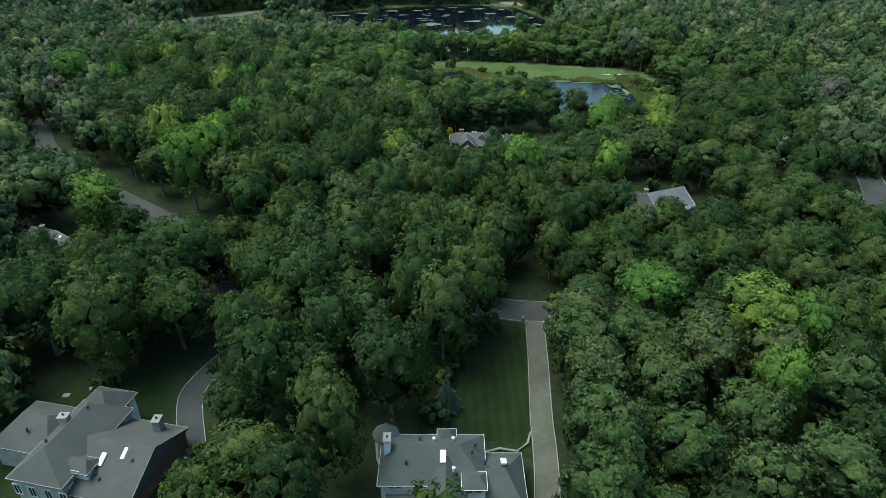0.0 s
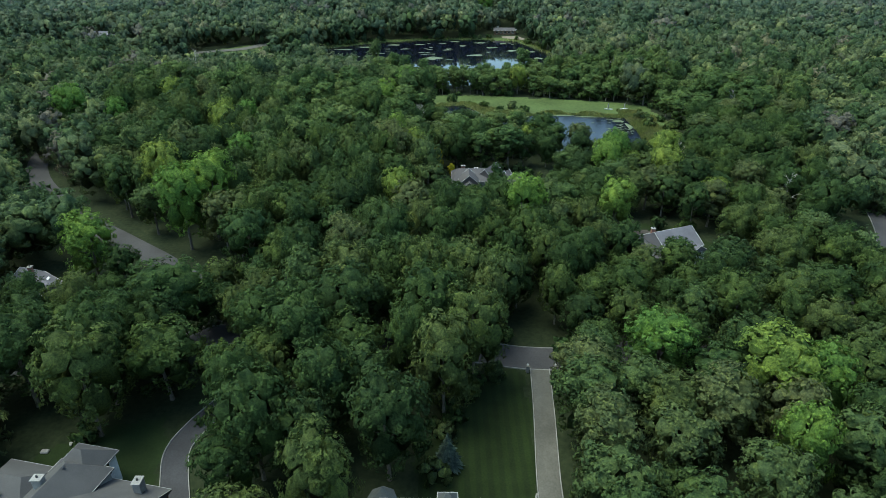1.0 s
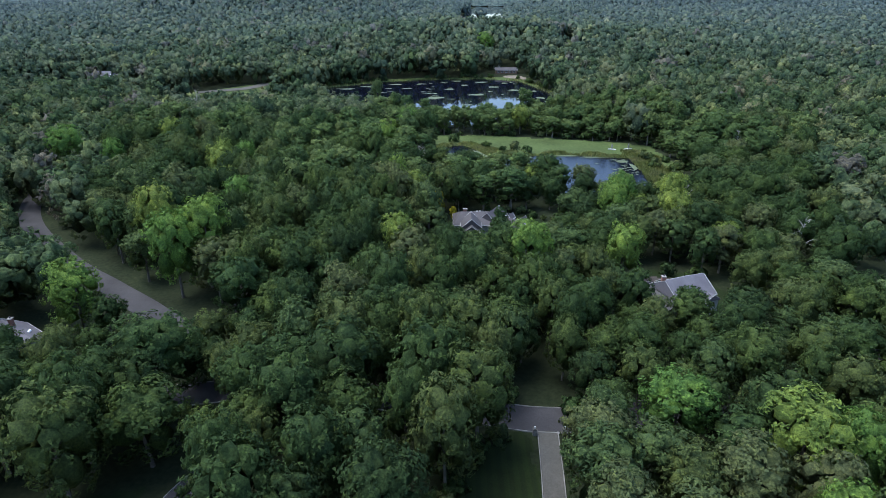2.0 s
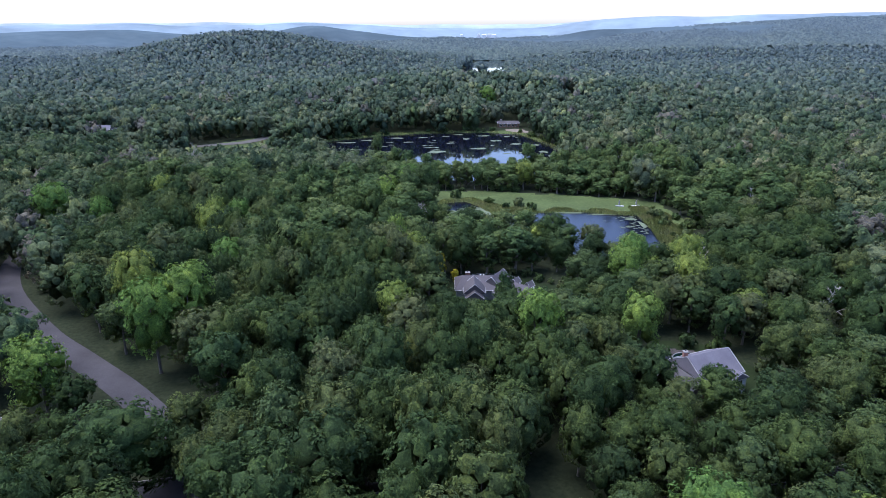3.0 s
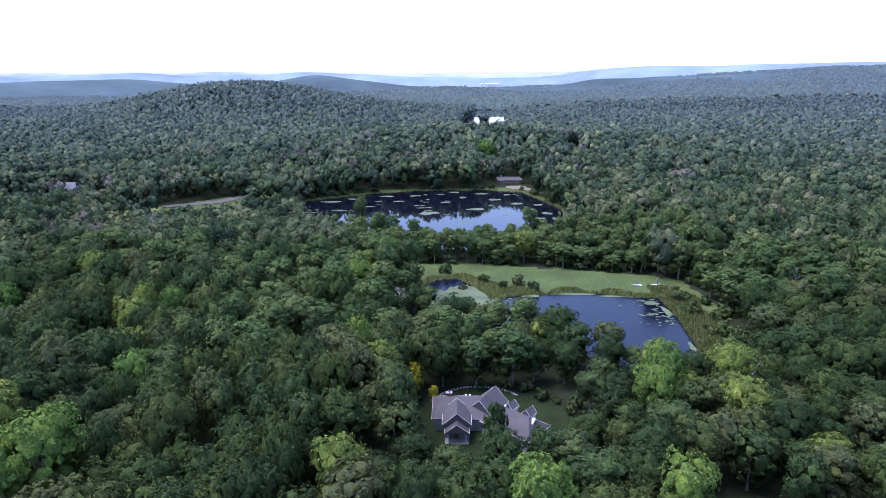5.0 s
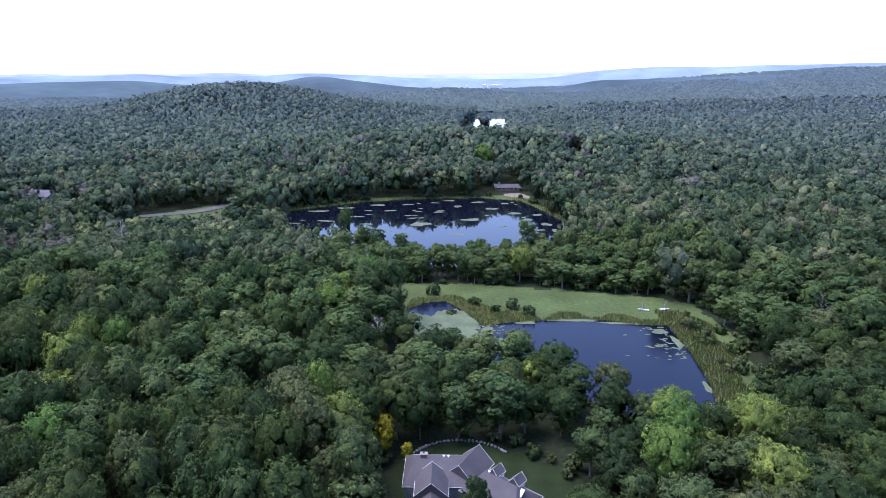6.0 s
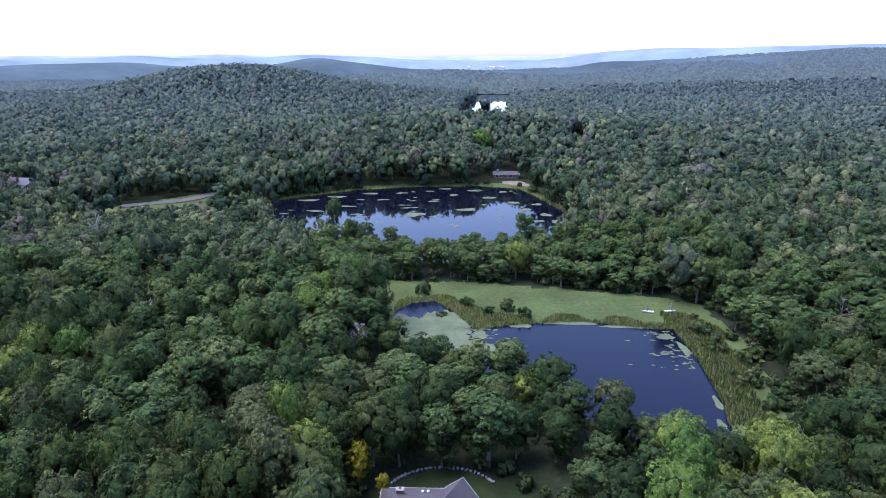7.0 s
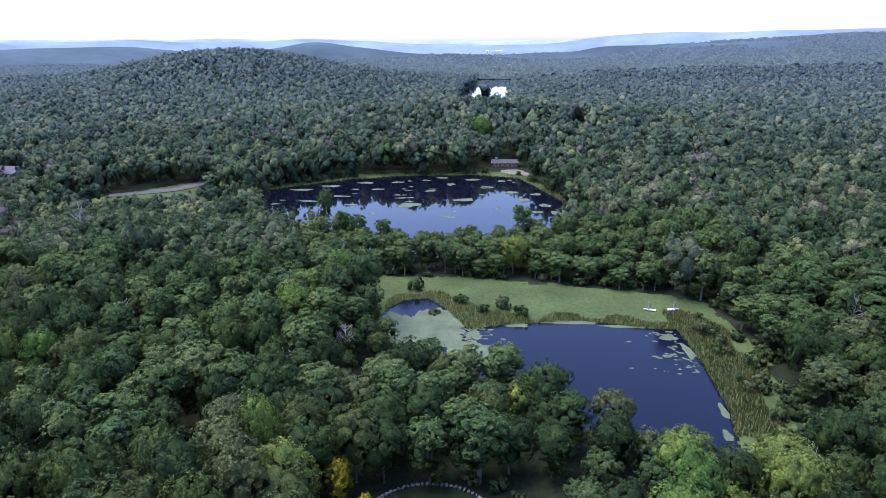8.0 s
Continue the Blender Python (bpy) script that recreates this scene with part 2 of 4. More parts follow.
def wave_noise(x, y, scale, seed):
    """Cheap smooth noise from -1 to 1, for arrays."""
    rs = np.random.RandomState(seed)
    out = np.zeros_like(x, dtype=float)
    for k in range(6):
        a, ph, f = rs.uniform(0, 6.28), rs.uniform(0, 6.28), rs.uniform(0.6, 1.8) / scale
        out += np.sin((x * math.cos(a) + y * math.sin(a)) * 6.28 * f + ph)
    return out / 3.2


def inside_distance(outline, x, y):
    """Signed distance to a closed outline: positive inside."""
    px, py = np.asarray(outline, float).T
    best, odd = np.full(x.shape, 1e9), np.zeros(x.shape, bool)
    for i in range(len(px)):
        ax, ay, bx, by = px[i - 1], py[i - 1], px[i], py[i]
        dx, dy = bx - ax, by - ay
        t = np.clip(((x - ax) * dx + (y - ay) * dy) / (dx * dx + dy * dy), 0, 1)
        best = np.minimum(best, np.hypot(x - ax - t * dx, y - ay - t * dy))
        cross = ((ay > y) != (by > y)) & (x < dx * (y - ay) / (dy if dy else 1e-9) + ax)
        odd ^= cross
    return np.where(odd, best, -best)


# ---- the lie of the land ----
POND = [(23, 307), (36, 311), (59, 314), (82, 308), (88, 308), (88, 285), (86, 262), (82, 247), (76, 234), (68, 231), (62, 238), (55, 250), (46, 254), (38, 266), (28, 276), (18, 272), (8, 282), (0, 296), (-7, 310), (-5, 322), (0, 329), (9, 332), (16, 322)]
LAKE = [(-104, 490), (-80, 509), (-52, 528), (-20, 539), (30, 543), (58, 534), (66, 510), (78, 466), (80, 430), (70, 396), (56, 388), (40, 383), (12, 376), (-20, 384), (-34, 392), (-50, 396), (-68, 410), (-82, 424), (-92, 455)]
FAR_LAKE = [(14, 880), (66, 880), (92, 1100), (124, 1420), (136, 1580), (70, 1590), (44, 1430), (26, 1250), (14, 1100)]
MEADOW = [(-26, 338), (-22, 352), (20, 351), (60, 343), (86, 337), (104, 327), (106, 300), (103, 270), (98, 246), (86, 234), (70, 260), (40, 290), (6, 292), (-6, 312)]
SHORE = [(-110, 494), (-84, 520), (-50, 541), (-16, 549), (50, 552), (66, 536), (74, 500), (60, 500), (0, 520), (-80, 480)]


def land(x, y):
    """Height of the ground."""
    x, y = np.asarray(x, float), np.asarray(y, float)
    z = 0.5 * wave_noise(x, y, 90, 3) * smooth_step(120, 200, np.abs(x) + 0.3 * y)
    z += 15 * np.exp(-((x - 70) / 180) ** 2 - ((y - 690) / 90) ** 2)
    z += 7 * np.exp(-((x + 60) / 160) ** 2 - ((y - 720) / 90) ** 2)
    z += 50 * np.exp(-np.abs((x + 400) / 205) ** 2.2 - ((y - 1280) / 260) ** 2)
    z += 12 * np.exp(-((x + 190) / 170) ** 2 - ((y - 1230) / 200) ** 2)
    z += 24 * np.exp(-((x + 60) / 320) ** 2 - ((y - 2100) / 150) ** 2)
    z += 92 * smooth_step(650, 2500, y) * smooth_step(150, 1900, x)
    z += 16 * np.exp(-((x - 720) / 200) ** 2 - ((y - 2400) / 260) ** 2)
    z += 12 * np.exp(-((x - 560) / 220) ** 2 - ((y - 1450) / 120) ** 2)
    z += 14 * np.exp(-((x - 1000) / 260) ** 2 - ((y - 1850) / 130) ** 2)
    z += 5 * wave_noise(x, y, 420, 5) * smooth_step(600, 1200, y)
    wet = np.maximum(np.maximum(inside_distance(POND, x, y), inside_distance(LAKE, x, y)), inside_distance(FAR_LAKE, x, y))
    dry = smooth_step(-90, -6, wet)
    z = z * (1 - dry) * 1.0 - 0.3 * dry
    return z - np.clip((wet + 2.0) * 0.22, 0, 1.6)


def spread(lo, hi, fine, lo_end, hi_end, grow=1.13):
    a = list(np.arange(lo, hi + 0.1, fine))
    s = fine
    while a[-1] < hi_end:
        s *= grow
        a.append(a[-1] + s)
    s = fine
    while a[0] > lo_end:
        s *= grow
        a.insert(0, a[0] - s)
    return np.array(a)


def sheet(name, xs, ys, zf, mat, smooth=True, keep=None):
    gx, gy = np.meshgrid(xs, ys)
    z = zf(gx, gy)
    i = np.arange(gx.size).reshape(gx.shape)
    f = np.stack([i[:-1, :-1], i[:-1, 1:], i[1:, 1:], i[1:, :-1]], -1).reshape(-1, 4)
    if keep is not None:
        k = keep(gx, gy)
        f = f[k.ravel()[f].all(1)]
        used = np.unique(f)
        back = np.full(gx.size, -1)
        back[used] = np.arange(len(used))
        f = back[f]
        v = np.stack([gx.ravel()[used], gy.ravel()[used], z.ravel()[used]], 1)
    else:
        v = np.stack([gx.ravel(), gy.ravel(), z.ravel()], 1)
    return new(name, mesh_from(name, v, f, mat, smooth))


xs, ys = spread(-130, 130, 2.6, -4700, 4700), spread(30, 560, 2.6, -3000, 4700)
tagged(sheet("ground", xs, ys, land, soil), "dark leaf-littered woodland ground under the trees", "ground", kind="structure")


def water(name, outline, label, mat, z=-0.75, exact=False):
    xs, ys = np.asarray(outline, float).T
    bm = bmesh.new()
    corners = outline if exact else ((xs.min() - 8, ys.min() - 8), (xs.max() + 8, ys.min() - 8), (xs.max() + 8, ys.max() + 8), (xs.min() - 8, ys.max() + 8))
    bm.faces.new([bm.verts.new((x, y, z)) for x, y in corners])
    tagged(part(name, bm, mat, None), label, "water", kind="structure")


water("pond_water", POND, "faintly rippled dark blue pond water under the sky", pond_m)
water("lake_water", LAKE, "still black lake water mirroring woods and pale sky", water_m)
water("far_lake_water", FAR_LAKE, "distant bright lake water between wooded shores", water_m, 0.7, True)


def strip(name, outline, mat, lift, step, label, category="grass", edge=1.5, stripes=False):
    """A patch of ground cover that follows the land, with a wavering edge."""
    px, py = np.asarray(outline, float).T
    xs, ys = np.arange(px.min() - 3, px.max() + 3, step), np.arange(py.min() - 3, py.max() + 3, step)
    keep = lambda x, y: (inside_distance(outline, x, y) + edge * wave_noise(x, y, 7, 11) > 0) & (land(x, y) > -0.95)
    ob = sheet(name, xs, ys, lambda x, y: land(x, y) + lift, mat, keep=keep)
    return tagged(ob, label, category, kind="structure")


strip("meadow", MEADOW, meadow_m, 0.12, 1.0, "pale green mown meadow beside the pond")
strip("lake_shore", SHORE, meadow_m, 0.12, 1.4, "grassy lake margin with pale green sedge")
strip("front_lawn", [(-4, 76), (16, 77), (17.5, 110), (12, 112), (2, 100), (-6, 88)], shaded_striped_lawn, 0.05, 0.8, "striped front lawn in shade-darkened green beside the driveway", edge=0.8)
strip("back_lawn", [(-2, 222), (4, 229), (14, 233), (24, 231), (36, 224), (42, 212), (36, 200), (18, 196), (2, 202)], lawn_m, 0.05, 1.0, "back lawn in shade-darkened green round the house", edge=0.6)
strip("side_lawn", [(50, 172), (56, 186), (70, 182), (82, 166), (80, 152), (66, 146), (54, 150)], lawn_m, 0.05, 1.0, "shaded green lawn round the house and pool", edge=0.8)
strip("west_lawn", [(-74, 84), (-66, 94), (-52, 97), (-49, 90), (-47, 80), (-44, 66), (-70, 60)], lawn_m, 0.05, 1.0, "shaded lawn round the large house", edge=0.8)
strip("lake_lawn", [(47, 548), (47, 558), (60, 559), (67, 546), (64, 538), (56, 541)], gravel, 0.16, 1.2, "bare sandy bank below the lake cabin", "sand", edge=0.8)
strip("dam_meadow", [(-184, 464), (-160, 468), (-132, 480), (-126, 505), (-108, 494), (-112, 512), (-140, 522), (-156, 506), (-182, 484)], meadow_m, 0.15, 1.6, "grassy bank beside the causeway")
strip("far_clearing", [(105, 640), (120, 620), (128, 690), (118, 700)], meadow_m, 0.2, 2.0, "grassy clearing among distant trees")


# ---- roads ----
def ribbon(name, path, width, mat, lift, label, kerb=None, kerb_label="", category="road"):
    """A paved way along a path of (x, y), with optional kerb stones along both edges."""
    pts = [Vector((x, y, 0)) for x, y in path]
    fine = []
    for i in range(len(pts) - 1):
        a, b, c, d = pts[max(i - 1, 0)], pts[i], pts[i + 1], pts[min(i + 2, len(pts) - 1)]
        for k in range(6):
            t = k / 6
            fine.append(0.5 * (2 * b + (c - a) * t + (2 * a - 5 * b + 4 * c - d) * t * t + (3 * b - a - 3 * c + d) * t ** 3))
    fine.append(pts[-1])
    bm, sides = bmesh.new(), ([], [])
    rows = []
    for i, p in enumerate(fine):
        d = (fine[min(i + 1, len(fine) - 1)] - fine[max(i - 1, 0)]).normalized()
        w = Vector((d.y, -d.x, 0))
        row = []
        for s in (-1, -0.5, 0, 0.5, 1):
            q = p + w * s * width / 2
            row.append(bm.verts.new((q.x, q.y, float(land(q.x, q.y)) + lift + 0.05 * (1 - s * s))))
        rows.append(row)
        for k, s in ((0, -1), (1, 1)):
            sides[k].append((p + w * s * (width / 2 + 0.12), w))
    for a, b in zip(rows, rows[1:]):
        for j in range(4):
            bm.faces.new((a[j], a[j + 1], b[j + 1], b[j]))
    for f in bm.faces:
        f.smooth = True
    road = tagged(part(name, bm, mat, None), label, category, kind="structure")
    if kerb:
        for line in sides:
            bm, rings = bmesh.new(), []
            for q, w in line:
                z = float(land(q.x, q.y))
                rings.append([bm.verts.new((q.x + w.x * o, q.y + w.y * o, z + h)) for o, h in ((-0.09, 0), (-0.07, lift + 0.14), (0.07, lift + 0.14), (0.09, 0))])
            for a, b in zip(rings, rings[1:]):
                for j in range(3):
                    bm.faces.new((a[j], a[j + 1], b[j + 1], b[j]))
            part("kerb", bm, kerb, road, kerb_label)
    return road


ribbon("street", [(-140, 84), (-90, 112), (-40, 125), (0, 119), (20, 115), (40, 117), (80, 128), (118, 154), (138, 186), (150, 230)], 7.5, asphalt, 0.08, "grey asphalt street with pale edge lines", stone, "pale kerb")
ribbon("side_street", [(-48, 130), (-73.7, 155), (-95, 172), (-117, 189.5), (-148, 222), (-165, 256), (-172, 304), (-173, 356), (-180, 396)], 7.2, asphalt, 0.1, "worn mauve-grey asphalt side street between trees")
ribbon("driveway", [(20, 111.5), (19, 98), (17.6, 83), (17.2, 76), (16.5, 68), (15, 58), (13, 50)], 3.7, concrete, 0.1, "straight pale concrete driveway beside the lawn", stone, "thin pale kerb", category="driveway")
ribbon("dark_driveway", [(-36, 112), (-43, 100), (-46, 93), (-46.8, 88), (-45, 82), (-42, 74), (-40, 62), (-41, 50)], 4.2, asphalt_dark, 0.1, "curving dark asphalt driveway with pale kerbs", stone, "pale kerb", category="driveway")
ribbon("dam_road", [(-184, 478), (-162, 487), (-151, 494), (-144, 506), (-139, 518)], 9.0, concrete, 0.5, "pale concrete causeway at the lake's end", category="road")


# ---- trees ----
def ball(level):
    bm = bmesh.new()
    bmesh.ops.create_icosphere(bm, subdivisions=level, radius=1)
    v = np.array([q.co[:] for q in bm.verts])
    f = np.array([[q.index for q in p.verts] for p in bm.faces])
    bm.free()
    return v, f


FACETED = ball(1)


def unit(a):
    return a / np.maximum(np.linalg.norm(a, axis=-1, keepdims=True), 1e-6)


def rounds(rs, centre, radius, stretch, form, rough):
    """Rounded masses of uneven outline at the centres. Returns corners, triangles, directions."""
    fv, ff = form
    n = len(centre)
    turned = np.einsum("ij,kjl->kil", fv, np.linalg.qr(rs.normal(size=(n, 3, 3)))[0])
    v = centre[:, None] + turned * stretch[:, None] * radius[:, None, None] * rs.uniform(1 - rough, 1 + 0.6 * rough, (n, len(fv), 1))
    f = ff[None] + (np.arange(n) * len(fv))[:, None, None]
    return v.reshape(-1, 3), f.reshape(-1, 3), turned.reshape(-1, 3)


def crown_arrays(rs, leaves, size, lobes=15, rx=4.6, rz=4.4, low=8.0, spiky=0.75, grain=(0.32, 0.48), spray=0.34):
    """A crown whose widest level is z = 0, rz high above it and low deep below: overlapping masses of foliage on the limbs,
    covered by sprays of tilted leaf tufts. Returns corners, triangles, normals."""
    k = np.arange(lobes) + 0.5
    up = 1 - k / lobes * 1.6
    ang = k * 2.39996 + rs.uniform(0, 6)
    flat = np.sqrt(np.clip(1 - up ** 2, 0, 1)) * np.where(up < 0, 1 + 0.2 * up, 1)
    reach = rs.uniform(0.46, 0.72, lobes)
    c = np.stack([flat * np.cos(ang) * rx * reach, flat * np.sin(ang) * rx * reach, np.where(up > 0, up * rz * reach, up * low * 0.95) * rs.uniform(0.85, 1.12, lobes)], 1)
    r = rs.uniform(*grain, lobes) * rx * np.where(up < -0.2, 1.25, 1.0)
    stretch = np.stack([np.ones(lobes), np.ones(lobes), np.where(up < -0.1, 1.35, 1.0)], 1)
    core_v, core_f, core_n = rounds(rs, c, r * 0.76, stretch, FACETED, 0.3)
    core_n = unit(core_n * 0.4 + unit(core_v / [rx, rx, rz]) * 0.8)
    # sprays spring from the outside of the masses, and the tufts crowd round the sprays
    n = max(leaves // 13, 6) * 3
    share = r ** 2 * np.where(up > -0.2, 1.0, 0.6)
    which = rs.choice(lobes, n, p=share / share.sum())
    d = unit(rs.normal(size=(n, 3)) + 0.5 * unit(c[which] * [1, 1, 0.6] + [0, 0, 0.8]))
    b = c[which] + d * stretch[which] * r[which, None] * rs.uniform(0.9, 1.12, n)[:, None]
    deep = (np.linalg.norm((b[:, None] - c[None]) / stretch[None], axis=2) / r[None]).min(1)
    pick = np.argsort(-(deep + rs.uniform(0, 0.15, n)))[:n // 3]
    b, d, br = b[pick], d[pick], r[which[pick]] * spray * rs.uniform(0.6, 1.3, n // 3)
    on = rs.choice(len(b), leaves, p=br ** 2 / (br ** 2).sum())
    e = unit(rs.normal(size=(leaves, 3)) + 0.6 * d[on])
    p = b[on] + e * br[on, None] * (rs.uniform(0, 1, leaves) ** 0.5)[:, None] * [1, 1, 0.8]
    out = unit(p / [rx, rx, rz])
    nrm = unit(e * 0.6 + d[on] * 0.45 + out * 0.4 + rs.normal(size=e.shape) * 0.18)
    face = unit(e * 0.4 + 0.5 * d[on] + out * 0.3 + [0, 0, 0.25] + rs.normal(size=e.shape) * spiky * 0.5)
    u = unit(np.cross(face, rs.normal(size=e.shape)))
    w = np.cross(face, u)
    s = (size * rs.uniform(0.6, 1.5, leaves))[:, None]
    tuft = np.stack([p - u * s - w * s * 0.55, p + u * s * 1.1, p - u * s * 0.7 + w * s * 0.75], 1).reshape(-1, 3)
    tris = np.arange(leaves * 3).reshape(-1, 3)
    return np.concatenate([tuft, core_v]), np.concatenate([tris, core_f + len(tuft)]), np.concatenate([np.repeat(nrm, 3, 0), core_n])


def trunk_mesh(name, height, radius, rs, mat, spread_to=2.6):
    bm = bmesh.new()
    top = (rs.uniform(-0.4, 0.4), rs.uniform(-0.4, 0.4), height)
    tube(bm, [(0, 0, -0.6), (0, 0, 0.4), (top[0] * 0.4, top[1] * 0.4, height * 0.5), top, (top[0] * 1.4, top[1] * 1.4, height * 1.35)], [radius * 1.7, radius * 1.1, radius * 0.85, radius * 0.6, radius * 0.2])
    for k in range(4):
        a = k * 1.7 + rs.uniform(0, 1)
        z = height * rs.uniform(0.7, 0.95)
        tube(bm, [(top[0] * 0.7, top[1] * 0.7, z), (math.cos(a) * spread_to * 0.5, math.sin(a) * spread_to * 0.5, z + 1.4), (math.cos(a) * spread_to, math.sin(a) * spread_to, z + 2.6)], [radius * 0.45, radius * 0.3, radius * 0.1], 5)
    me = bpy.data.meshes.new(name)
    bm.to_mesh(me)
    bm.free()
    me.materials.append(mat)
    return me


def tree_thing(name, crown, trunk, lift):
    t = new(name)
    a, b = new("trunk", trunk), new("crown", crown)
    a.parent = b.parent = t
    b.location.z = lift
    return t


LIFT = 10.5
KINDS = {  # leaf material, crown shape, label
    "oak_tree": (leaf_oak, dict(lobes=16, rx=4.9, rz=4.8, low=9.0, grain=(0.32, 0.48)), "tall oak with a dense dark green crown in the wood", "dark green oaks"),
    "ash_tree": (leaf_ash, dict(lobes=15, rx=4.3, rz=5.2, low=9.0, spiky=0.9, grain=(0.3, 0.45)), "slender ash with a grey-green open crown", "grey-green ashes"),
    "aspen_tree": (leaf_aspen, dict(lobes=13, rx=3.2, rz=5.4, low=10.2, spiky=0.9, grain=(0.34, 0.5)), "slender pale green aspen by the meadow and water", "pale green aspens"),
    "maple_tree": (leaf_maple, dict(lobes=16, rx=4.6, rz=5.2, low=9.0, grain=(0.32, 0.46)), "bright yellow-green maple standing out among darker trees", "bright green maples"),
}
LEAVES = 2700
models = {}
for n_kind, (kind, (mat, shape, label, group)) in enumerate(KINDS.items()):
    models[kind] = []
    for k in range(5 if kind == "oak_tree" else 4):
        rs = np.random.RandomState(100 * n_kind + k)
        v, f, nrm = crown_arrays(rs, LEAVES - 150 * (kind == "aspen_tree"), 0.24, **shape)
        crown = mesh_from("crown", v, f, mat, normals=nrm)
        models[kind].append((crown, trunk_mesh("trunk", LIFT - 2, 0.26, rs, bark)))

HOUSES = [(-2, 64, 15, 13), (11, 62, 7, 11), (-57, 70, 16, 17), (62, 160, 10, 11), (10, 215, 13, 15), (23, 210, 11, 11), (-98, 137, 9, 9), (-266, 516, 12, 10), (51, 562, 13, 16)]
CLEAR = [POND, LAKE, FAR_LAKE, MEADOW,
         [(-3, 72), (19, 66), (21, 108), (27, 112), (28, 122), (12, 124), (10, 112), (4, 100), (-3, 90)],
         [(-3, 224), (6, 231), (20, 233), (34, 226), (42, 214), (38, 200), (26, 196), (15, 194), (1, 193)],
         [(50, 172), (56, 184), (70, 180), (80, 166), (76, 152), (62, 146), (52, 150)],
         [(-76, 84), (-68, 90), (-52, 95), (-43, 95), (-41, 84), (-38, 62), (-42, 46), (-78, 46)],
         [(-57, 139), (-62, 137), (-74, 140), (-84, 152), (-100, 162), (-128, 186), (-158, 222), (-152, 230), (-114, 194), (-84, 171), (-64, 156)], [(-184, 342), (-166, 340), (-162, 366), (-182, 370)],
         [(-104, 132), (-94, 126), (-88, 130), (-90, 138), (-98, 144), (-104, 142)],
         [(-52, 104), (-40, 100), (-34, 86), (-35, 50), (-50, 50), (-52, 92)],
         [(-184, 462), (-130, 478), (-130, 520), (-152, 512), (-182, 482)],
         [(118, 144), (150, 182), (138, 194), (106, 160)],
         [(36, 526), (36, 566), (68, 566), (72, 526)], [(3, 192), (13, 192), (13, 204), (3, 204)], [(105, 640), (120, 620), (128, 690), (118, 700)]]


def open_ground(x, y, margin=1.2):
    """True where no tree can stand."""
    near = np.full(np.shape(x), -1e9)
    for outline in CLEAR:
        near = np.maximum(near, inside_distance(outline, x, y))
    bad = near > -margin
    for hx, hy, w, d in HOUSES:
        bad |= (np.abs(x - hx) < w / 2 + 4) & (np.abs(y - hy) < d / 2 + 4)
    return bad


# heights set to open sightlines to houses, roads and water, and for the lake's reflection
DIPS = [(0, 562, 90, 18, 24), (-36, 64, 12, 16, 13), (12, 188, 26, 12, 12), (56, 144, 14, 9, 12.5), (-68, 136, 28, 14, 11), (-90, 122, 12, 8, 18), (30, 252, 46, 26, 15), (0, 284, 16, 16, 10),
        (20, 366, 70, 14, 13.5), (35, 345, 80, 8, 10), (-60, 392, 30, 20, 15), (110, 280, 18, 50, 15), (-140, 398, 60, 40, 12), (-152, 442, 56, 34, 6), (40, 108, 14, 12, 13), (-44, 104, 10, 8, 15), (126, 142, 18, 16, 10), (-258, 470, 40, 36, 8)]


def canopy(x, y):
    """The wood's height in metres, lowered or raised at DIPS to fit the camera's view."""
    x, y = np.asarray(x, float), np.asarray(y, float)
    t = 21.0 - 5.0 * smooth_step(0, 40, x) * (1 - smooth_step(230, 330, y))
    for cx, cy, rx, ry, to in DIPS:
        k = smooth_step(1.35, 0.8, np.hypot((x - cx) / rx, (y - cy) / ry))
        t = t * (1 - k) + to * k
    return t


# trees that stand out: (x, y, crown radius)
FIXED = {
    "maple_tree": [(59, 95, 7.2), (42, 106, 6.4), (55, 78, 4.6), (66, 93, 4.8), (-66, 172, 7.5), (-72, 166, 6.5), (73, 202, 6), (49, 172, 5), (22, 166, 6), (-154, 264, 7), (60, 218, 4.9), (-17, 227, 3.6), (77, 218, 4.8), (40, 354, 4.6), (35, 608, 7.5), (-85, 186, 6), (-89, 147, 6.4), (54.7, 209, 5)],
    "oak_tree": [(-20, 115, 7.5), (-53, 102, 7.4), (-58, 120, 8.4), (-62, 92, 7), (-27, 104, 6.5), (-30, 82, 6.3), (-9, 82, 6.3), (-21, 90, 6), (0, 96, 6), (6, 106, 6.2), (-3, 112, 6.8), (-78, 100, 7.4), (-29, 66, 6), (-17, 68, 5.2), (-21, 57, 5), (-34, 58, 5), (-33.5, 77, 5), (-34.5, 88, 4.8)],
    "ash_tree": [(-43.6, 414, 3.6), (106, 259, 6), (17, 199, 2.6), (27, 192, 4), (60, 149, 4.2), (25.4, 90, 6.2), (25.2, 80, 5.6), (24.6, 70, 6), (26, 100, 5.4), (37, 80, 5.5), (47, 88, 6.2), (36, 66, 5.5), (25, 64, 4.6), (48, 72, 5.3), (58, 86, 5.2), (66, 79, 6.2), (50, 98, 5.8), (35, 95, 5.6), (29, 106, 4.8), (45, 60, 5.5), (57, 63, 6)],
}
rs = np.random.RandomState(7)
taken = [(x, y, r) for rows in FIXED.values() for x, y, r in rows]


